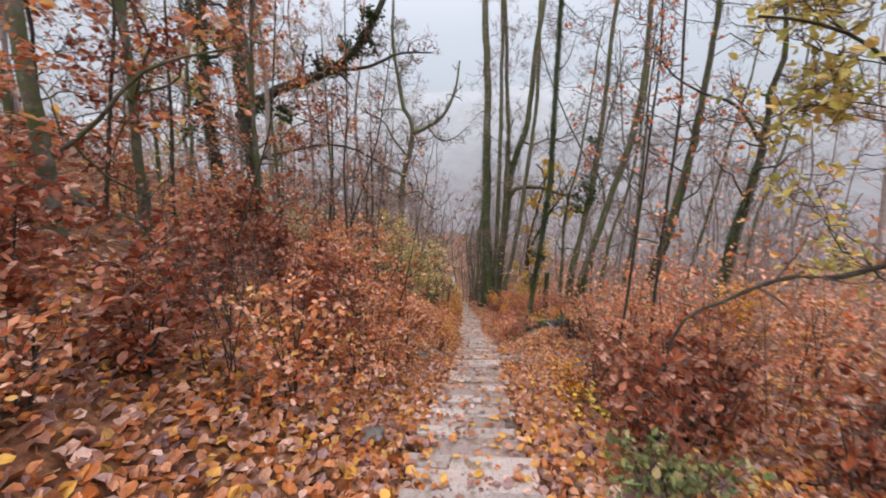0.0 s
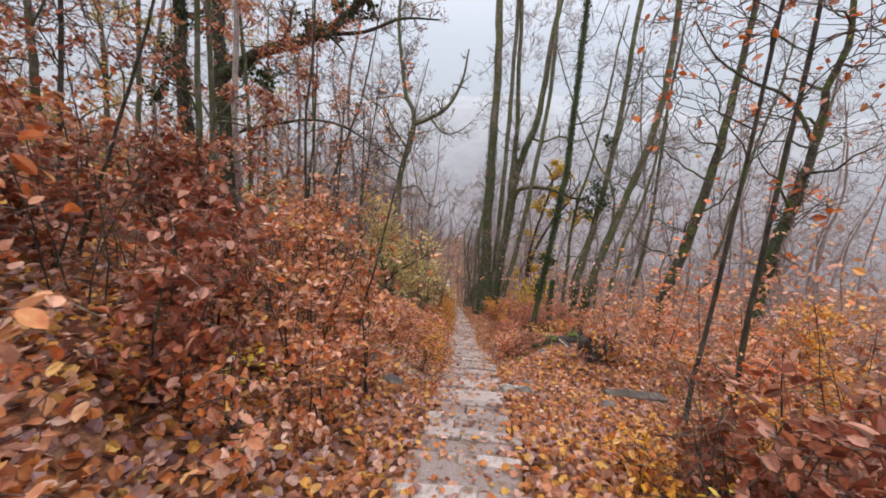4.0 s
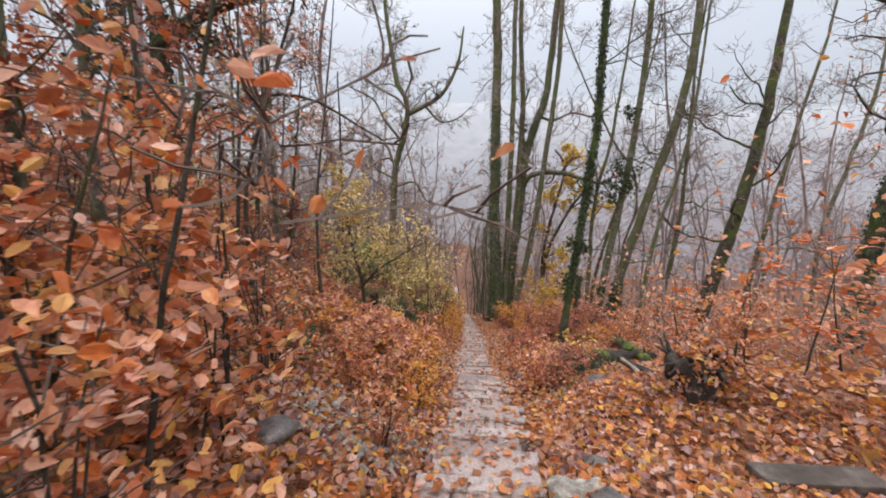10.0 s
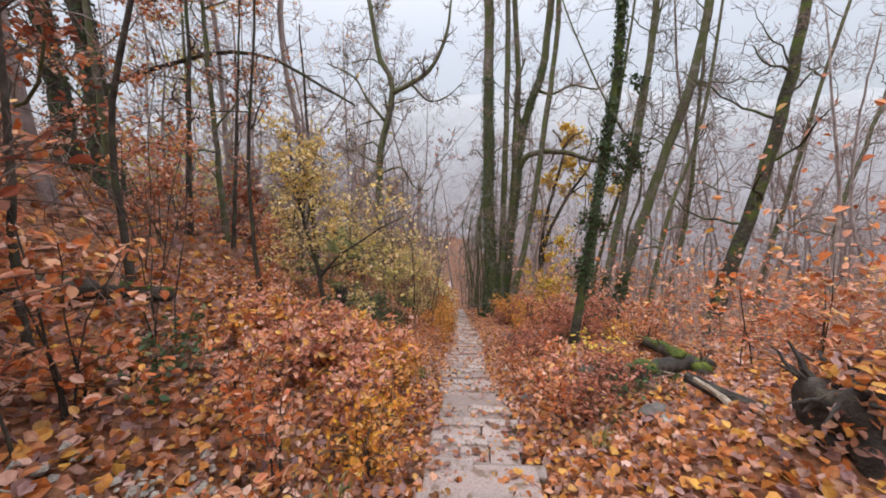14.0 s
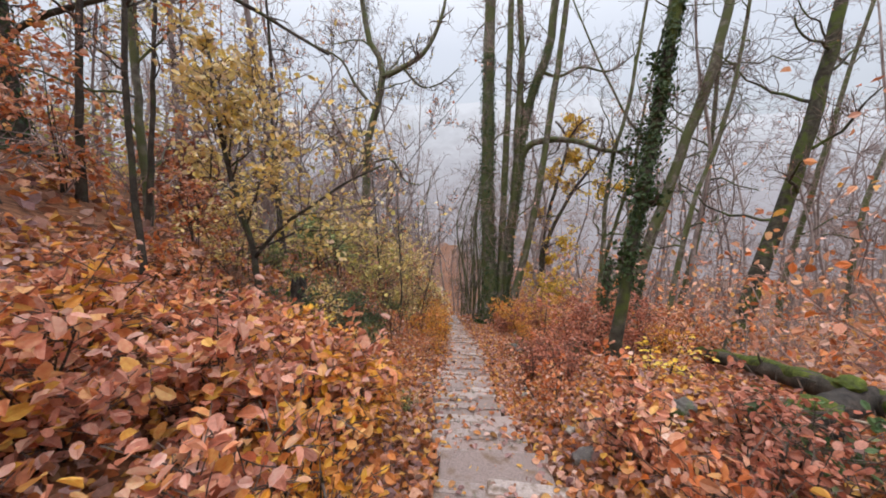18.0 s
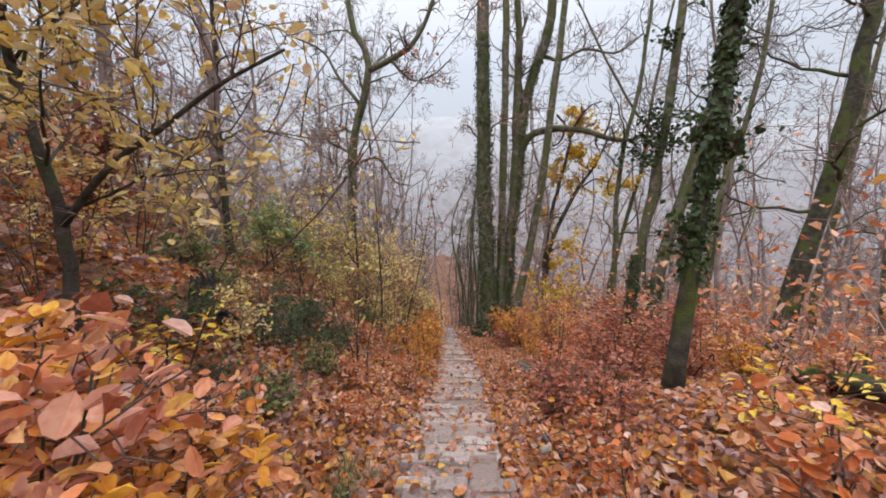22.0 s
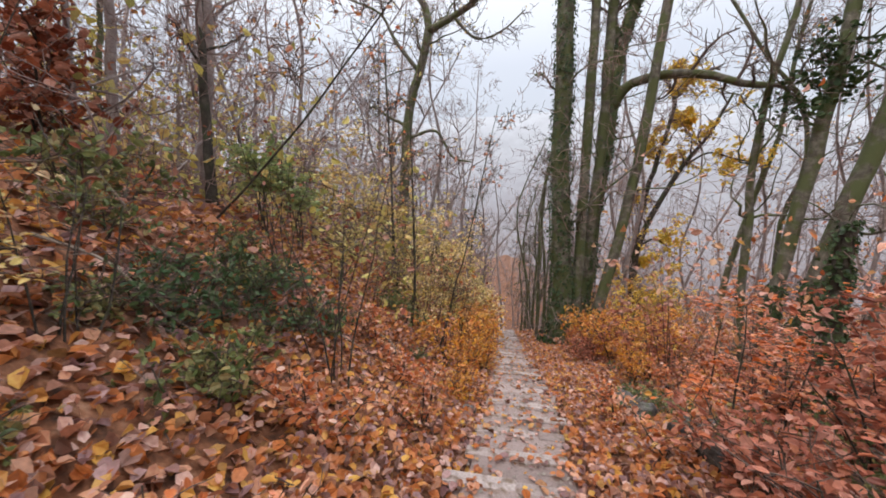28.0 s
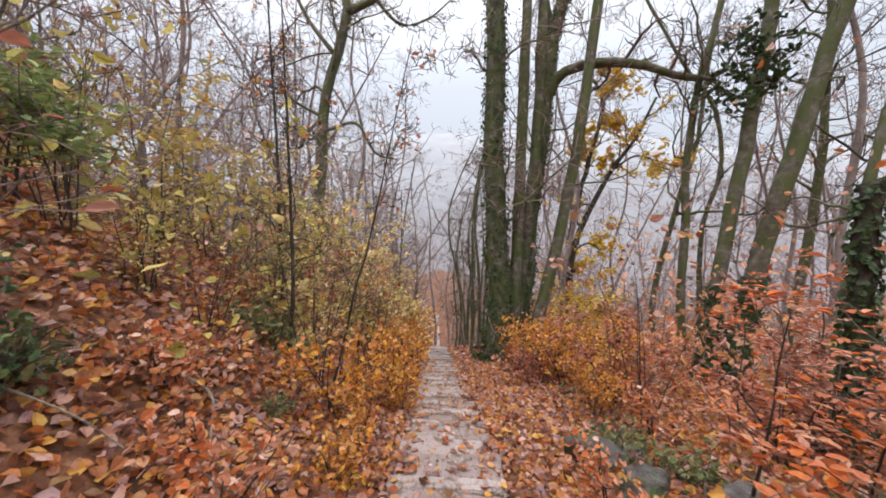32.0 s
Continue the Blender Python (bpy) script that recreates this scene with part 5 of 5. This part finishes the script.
# split pale wood
sp0 = np.array((2.48, 11.35, -2.9))
sp0[2] = ground_z(sp0[0], sp0[1]) + 0.08
spl = thing("split_log", "split pale dead log lying in leaves", "log", tuple(sp0))
g = Geo()
g.tube(smooth_line([(-0.1, 0.24, 0.1), (0, 0, 0.05), (0.07, -0.2, -0.02)], 10), np.linspace(0.025, 0.04, 10), 7, 0.12)
part("wood", g, DEADWOOD, spl)
g = Geo()
g.tube(smooth_line([(-0.05, 0.45, 0.02), (0.12, 0.1, -0.01), (0.3, -0.2, -0.02)], 10), np.linspace(0.06, 0.09, 10), 8, 0.12)
part("rotten_side", g, ROT, spl, "dark rotten side")
# broken branch across the right bank
br = [(1.98, 3.6, 0.03), (2.46, 3.6, 0.4), (2.93, 3.6, 0.6), (3.36, 3.6, 0.61), (3.76, 3.6, 0.72), (4.33, 3.6, 0.87)]
brz = np.array(br)
b_at = (br[0][0], br[0][1], ground_z(br[0][0], br[0][1]))
branch = thing("broken_branch", "grey broken branch lying across brown bushes", "branch", b_at)
g = Geo()
pts = np.vstack([np.array(b_at) - (0.15, 0.05, 0.1), brz])
g.tube(smooth_line(pts - np.array(b_at), 20), np.linspace(0.01, 0.032, 20), 7, 0.08)
part("wood", g, DARKBARK, branch)
g = Geo()
tips_ = []
twigs_on(g, smooth_line(brz - np.array(b_at), 12), 0.03, 6, 0.6, 0, tips_)
tagged(part("branchwork", g, TWIG, branch), kind="stuff")
# fallen mossy trunk and stones on the left bank
for (a_, b_, r, lab) in (((-11.21, 8.5, 1.73), (-9.32, 8.3, 1.56), 0.12, 1), ((-9.12, 7.0, 0.82), (-6.72, 8.6, 0.11), 0.09, 0), ((-4.01, 10.5, -1.11), (-3.67, 12.0, -1.78), 0.12, 1)):
    a_, b_ = np.array(a_), np.array(b_)
    a_[2], b_[2] = ground_z(*a_[:2]) + r * 0.8, ground_z(*b_[:2]) + r * 0.8
    o = thing("fallen_log", "mossy fallen log lying on the leafy bank" if lab else "bare fallen pole on the leafy bank", "log", tuple(a_))
    ln = smooth_line([(a_ - b_) * 0.4, (0, 0, 0), (b_ - a_) * 0.5 + (0, 0, 0.03), b_ - a_], 14)
    g = Geo()
    g.tube(ln, np.linspace(r, r * 0.75, 14), 9, 0.07)
    part("bark", g, DARKBARK, o, smooth=True)
    if lab:
        g = Geo()
        g.tube(ln + (0, 0, 0.03), np.linspace(r, r * 0.7, 14) * rng.uniform(0.7, 1.02, 14), 10, 0.1)
        part("moss_cover", g, MOSS, o, "green moss cover", True)
# stump on the left bank
s_at = (-3.25, 16.58, -3.44)
sx_, sy_ = s_at[0], s_at[1]
st_ = thing("tree_stump", "short dark rotting tree stump on the leafy bank", "stump", (sx_, sy_, ground_z(sx_, sy_)))
g = Geo()
g.tube([(0, 0, -0.25), (0, 0, -0.02), (0.0, 0, 0.08), (0.01, 0, 0.2), (0.03, 0, 0.32), (0.04, 0.02, 0.4)], [0.27, 0.2, 0.165, 0.15, 0.145, 0.12], 16, 0.09)
part("wood", g, ROT, st_)
for k in range(9):
    a = k * 0.7
    g = Geo()
    p0 = np.array((0.03 + 0.11 * np.cos(a), 0.01 + 0.11 * np.sin(a), 0.3))
    g.tube([p0, p0 + (0.01, 0, 0.1), p0 + (rng.normal(0, 0.02), rng.normal(0, 0.02), rng.uniform(0.13, 0.24))], [0.04, 0.03, 0.008], 5, 0.1)
    part("splinter", g, ROT, st_)
for k in range(6):
    a = k * 1.05 + 0.3
    g = Geo()
    g.tube([(0.12 * np.cos(a), 0.12 * np.sin(a), 0.08), (0.24 * np.cos(a), 0.24 * np.sin(a), 0.0), (0.42 * np.cos(a), 0.42 * np.sin(a), -0.12)], [0.06, 0.045, 0.02], 6, 0.1)
    part("root", g, ROT, st_)
lump("moss_cap", "thin dark moss on its side", "", (-0.1, -0.08, 0.16), (0.1, 0.12, 0.22), MOSS, 0, 2, 3, 0.2, st_)
for x, y, s, sd in ((1.0, 13.4, 0.3, 1), (1.35, 14.1, 0.26, 2), (1.75, 21.5, 0.32, 3), (2.25, 20.6, 0.4, 4), (-1.1, 7.4, 0.35, 5), (-1.6, 8.3, 0.4, 6), (1.05, 8.2, 0.34, 7), (1.2, 9.0, 0.26, 8), (0.95, 16.4, 0.2, 9), (-0.95, 3.2, 0.3, 10), (-1.0, 9.6, 0.24, 11), (2.5, 8.3, 0.3, 12), (2.05, 11.6, 0.34, 13), (-0.9, 17.0, 0.25, 14), (-0.85, 20.3, 0.22, 15)):
    lump("rock", "rough grey rock half sunk in the leaf litter", "rock", (x, y, ground_z(x, y) + s * 0.05), (s, s * 0.8, s * 0.55), SLATE, sd * 40, sd, 3, 0.22)


MOSSROCK = material("mossy_dark_stone", [(0, (0.04, 0.036, 0.035)), (0.5, (0.1, 0.09, 0.086)), (1, (0.2, 0.18, 0.17))], 6, 0.7, 0.7, 50, moss=((0.05, 0.085, 0.02), 5, 0.5))
for x, y, s, sd in ((1.3, 21.3, 0.5, 31), (1.4, 20.55, 0.44, 32), (1.75, 19.95, 0.36, 33), (2.0, 13.7, 0.34, 34)):
    lump("rock", "dark rock with green moss beside the steps", "rock", (x, y, ground_z(x, y) + s * 0.1), (s, s * 0.85, s * 0.8), MOSSROCK, sd * 40, sd, 4, 0.24)


def fallen_twig(a, b, r, label):
    a, b = np.array((*a, ground_z(*a) + 0.1)), np.array((*b, ground_z(*b) + 0.1))
    ob = thing("fallen_branch", label, "branch", tuple(a))
    ln = smooth_line([(0, 0, 0), (b - a) * 0.35 + rng.normal(0, 0.05, 3), (b - a) * 0.7 + rng.normal(0, 0.05, 3), b - a], 12)
    g = Geo()
    g.tube(ln, np.linspace(r, r * 0.4, 12), 6, 0.1)
    part("wood", g, DEADWOOD, ob)
    g = Geo()
    twigs_on(g, ln, r, 4, 0.35, 0, [])
    tagged(part("branchwork", g, TWIG, ob), kind="stuff")


for a, b, r in (((-2.9, 19.3), (-2.0, 19.7), 0.012), ((-2.4, 20.6), (-1.5, 20.1), 0.014), ((-3.4, 17.2), (-2.6, 17.8), 0.014), ((-3.6, 5.8), (-2.4, 6.4), 0.014), ((-4.4, 4.6), (-3.0, 5.0), 0.018), ((-3.0, 9.0), (-2.0, 9.2), 0.013), ((2.6, 13.6), (2.9, 12.9), 0.03)):
    fallen_twig(a, b, r, "thin pale fallen branch lying in the leaf litter")


def grass_tuft(x, y, n=22, tall_=0.26):
    ob = thing("grass_tuft", "small tuft of green woodland grass in the litter", "grass", (x, y, ground_z(x, y)), "tufts of grass by the steps")
    g = Geo()
    for _ in range(n):
        a, r = rng.uniform(0, 2 * np.pi), rng.uniform(0, 0.07)
        p = np.array([np.cos(a) * r, np.sin(a) * r, -0.02])
        out = np.array([np.cos(a), np.sin(a), 0])
        side = np.cross(out, (0, 0, 1)) * 0.006
        h = tall_ * rng.uniform(0.5, 1.1)
        mid, end = p + (0, 0, h * 0.7) + out * h * 0.25, p + (0, 0, h * 0.75) + out * h * 0.75
        g.add([p - side, p + side, mid + side, mid - side, end], [(0, 1, 2, 3), (3, 2, 4)])
    tagged(part("sward", g, GREEN, ob), kind="stuff")


for x, y in ((-0.88, 10.15), (-1.05, 11.01), (-0.9, 15.36), (-1.07, 15.3), (1.62, 11.97), (1.31, 11.23), (1.63, 11.65), (2.37, 20.59), (2.83, 24.56)):
    grass_tuft(x, y)

for k, ((x, y), s) in enumerate((((1.02, 14.7), 0.28), ((0.91, 16.1), 0.22), ((1.05, 14.02), 0.2), ((0.82, 8.4), 0.4), ((-0.81, 9.03), 0.3), ((2.0, 11.28), 0.2), ((1.82, 19.25), 0.24), ((-0.78, 17.69), 0.18), ((0.96, 8.46), 0.3))):
    lump("rock", "pale lichened stone beside the steps", "rock", (x, y, ground_z(x, y) + 0.02), (s, s * 0.8, s * 0.4), LICHEN, k * 50, k + 20, 3, 0.22)
ra, rb = np.array((1.58, 19.93, -5.75)), np.array((1.61, 19.03, -5.48))
rotten = thing("rotten_log", "dark rotten log sunk in the leaves", "log", tuple(ra))
g = Geo()
g.tube(smooth_line([(0, 0, 0.05), (rb - ra) * 0.5 + (0, 0, 0.07), (rb - ra) + (0, 0, 0.05), (rb - ra) * 1.4], 14), np.linspace(0.09, 0.12, 14), 9, 0.1)
part("wood", g, ROT, rotten)


def gravel():
    """Small grey stones laid bare between the leaves."""
    g = Geo()
    for (x0, y0), r, n in (((-0.82, 8.89), 0.5, 170), ((-1.3, 9.62), 0.5, 160), ((-1.44, 9.44), 0.45, 130), ((-1.2, 9.03), 0.4, 120)):
        for _ in range(n):
            x, y = x0 + rng.normal(0, r * 0.6), y0 + rng.normal(0, r * 0.6)
            s = rng.uniform(0.012, 0.045)
            c = np.array([x, y, ground_z(x, y) + 0.045])
            v = np.array([(1, 0, 0), (-1, 0, 0), (0, 1, 0), (0, -1, 0), (0, 0, 0.7), (0, 0, -0.7)]) * s * rng.uniform(0.7, 1.3, (6, 1)) + c
            g.add(v, [(0, 2, 4), (2, 1, 4), (1, 3, 4), (3, 0, 4), (2, 0, 5), (1, 2, 5), (3, 1, 5), (0, 3, 5)])
    tagged(new("gravel", g.mesh("gravel", LICHEN)), "bare patch of small grey stones", "gravel", kind="stuff")


gravel()


# ---------------------------------------------------------------- leaf litter
def litter():
    def scatter(n, x0, x1, y0, y1, size, keep, name, label):
        x, y = rng.uniform(x0, x1, n), rng.uniform(y0, y1, n)
        e = np.abs(x - np.array([path_x(b) for b in y]))
        ok = rng.random(n) < keep(e)
        x, y = x[ok], y[ok]
        z = np.array([ground_z(a, b) for a, b in zip(x, y)])
        g = Geo()
        g.leaves(np.stack([x, y, z + rng.uniform(0.005, 0.06, len(x))], 1), size, 0.58, 0.8, fine=False)
        tagged(new(name, g.mesh(name, LITTER)), label, "leaf litter", kind="stuff")

    scatter(138000, -5, 5.5, 0.5, 31, 0.09, lambda e: np.clip((e - 0.38) / 0.3, 0, 1) * np.clip(1.15 - e * 0.11, 0.3, 1), "leaf_litter", "thick orange and brown fallen leaves beside the steps")
    scatter(30000, -18, 18, 3, 48, 0.2, lambda e: np.clip((e - 3.5) / 2, 0, 1), "leaf_litter", "brown fallen leaves over the wooded slope")
    scatter(15000, -6, 5, 28, 60, 0.15, lambda e: np.clip((e - 0.45) / 0.2, 0, 1), "leaf_litter", "brown fallen leaves beside the lower steps")


litter()


# ---------------------------------------------------------------- the steps
RUN = 0.62
pave = new("pavement")
tagged(pave, "long straight flight of worn stone steps strewn with leaves", "steps", kind="structure")
kinds = {w: [slab_mesh("step_stone", w, RUN + 0.02, 0.24, STONE, 0.035, 0.03) for _ in range(3)] for w in (0.3, 0.4, 0.5, 0.6, 0.98)}
noses = {w: [slab_mesh("nosing_stone", w, 0.16, 0.2, EDGE, 0.05, 0.028) for _ in range(4)] for w in (0.3, 0.4, 0.6)}
on_steps, crumbs, grit = [], [], []
y = -1.5
while y < 62:
    pw = 1.0 + rng.normal(0, 0.04)
    yc = y + RUN / 2
    zc = path_z(yc)
    left = path_x(yc) - pw / 2 + rng.normal(0, 0.03)
    split = [(0.5, 0.4), (0.4, 0.6), (0.3, 0.6), (0.6, 0.3), (0.3, 0.3, 0.3), (0.5, 0.5)][rng.integers(0, 6)] if rng.random() < 0.3 else (0.98,)
    for w in split:
        o = new("step_stone", kinds[w][rng.integers(0, 3)])
        o.parent = pave
        o.matrix_basis = pose(left + w / 2, yc + rng.normal(0, 0.015), zc - 0.12 + rng.normal(0, 0.012), rng.normal(-1.5, 1.0), rng.normal(0, 1.2), rng.normal(0, 2))
        left += w + 0.008
    left = path_x(yc) - pw / 2 + rng.normal(0, 0.03)
    for w in [(0.4, 0.6), (0.6, 0.4), (0.3, 0.3, 0.4), (0.4, 0.3, 0.3)][rng.integers(0, 4)]:
        o = new("nosing_stone", noses[w][rng.integers(0, 4)])
        o.parent = pave
        o.matrix_basis = pose(left + w / 2, y + RUN - 0.03 + rng.normal(0, 0.012), zc - 0.1 + 0.01 + rng.normal(0, 0.007), rng.normal(-1, 1.5), rng.normal(0, 1.2), rng.normal(0, 2.5))
        left += w + 0.006
    if y < 30:
        for _ in range(24):
            on_steps.append((path_x(yc) + rng.uniform(-0.5, 0.5), yc + rng.uniform(-0.3, 0.3), zc + 0.022))
        for _ in range(28):
            on_steps.append((path_x(yc) + rng.choice((-1, 1)) * rng.uniform(0.33, 0.58), yc + rng.uniform(-0.3, 0.3), zc + 0.022))
        for _ in range(16):
            on_steps.append((path_x(yc) + rng.uniform(-0.5, 0.5), yc + rng.uniform(-0.31, -0.22), zc + 0.03))
        for _ in range(60):
            crumbs.append((path_x(yc) + rng.uniform(-0.5, 0.5), yc + rng.uniform(-0.31, -0.16), zc + 0.014))
        for _ in range(70):
            grit.append((path_x(yc) + rng.uniform(-0.5, 0.5), yc + rng.uniform(-0.31, 0.2), zc + 0.008, rng.uniform(0.006, 0.02)))
        for _ in range(60):
            crumbs.append((path_x(yc) + rng.uniform(-0.5, 0.5), yc + rng.uniform(-0.31, 0.31), zc + 0.012))
    y += RUN
g = Geo()
while y < 92:
    x, z = path_x(y + RUN / 2), path_z(y + RUN / 2)
    g.add([(x + a, y + b, z + c) for c in (-0.2, 0) for b in (0, RUN + 0.03) for a in (-0.5, 0.5)], [(0, 2, 3, 1), (4, 5, 7, 6), (0, 1, 5, 4), (2, 6, 7, 3), (0, 4, 6, 2), (1, 3, 7, 5)])
    y += RUN
tagged(part("step_stone", g, STONE, pave), kind="stuff")
g = Geo()
g.leaves(crumbs, 0.045, 0.85, 0.8)
tagged(new("leaf_litter", g.mesh("leaf_litter", LITTER)), "crumbled bits of leaf on the stone steps", "leaf litter", kind="stuff")
g = Geo()
g.leaves(on_steps, 0.085, 0.88, 0.75)
tagged(new("leaf_litter", g.mesh("leaf_litter", LITTER)), "scattered fallen leaves on the stone steps", "leaf litter", kind="stuff")
g = Geo()
for x, y, z, r in grit:
    v = np.array([(1, 0, 0), (-1, 0, 0), (0, 1, 0), (0, -1, 0), (0, 0, 0.7), (0, 0, -0.7)]) * r * rng.uniform(0.7, 1.3, (6, 1)) + (x, y, z)
    g.add(v, [(0, 2, 4), (2, 1, 4), (1, 3, 4), (3, 0, 4), (2, 0, 5), (1, 2, 5), (3, 1, 5), (0, 3, 5)])
tagged(new("grit", g.mesh("grit", LICHEN)), "pale grit and small stones on the steps", "gravel", kind="stuff")
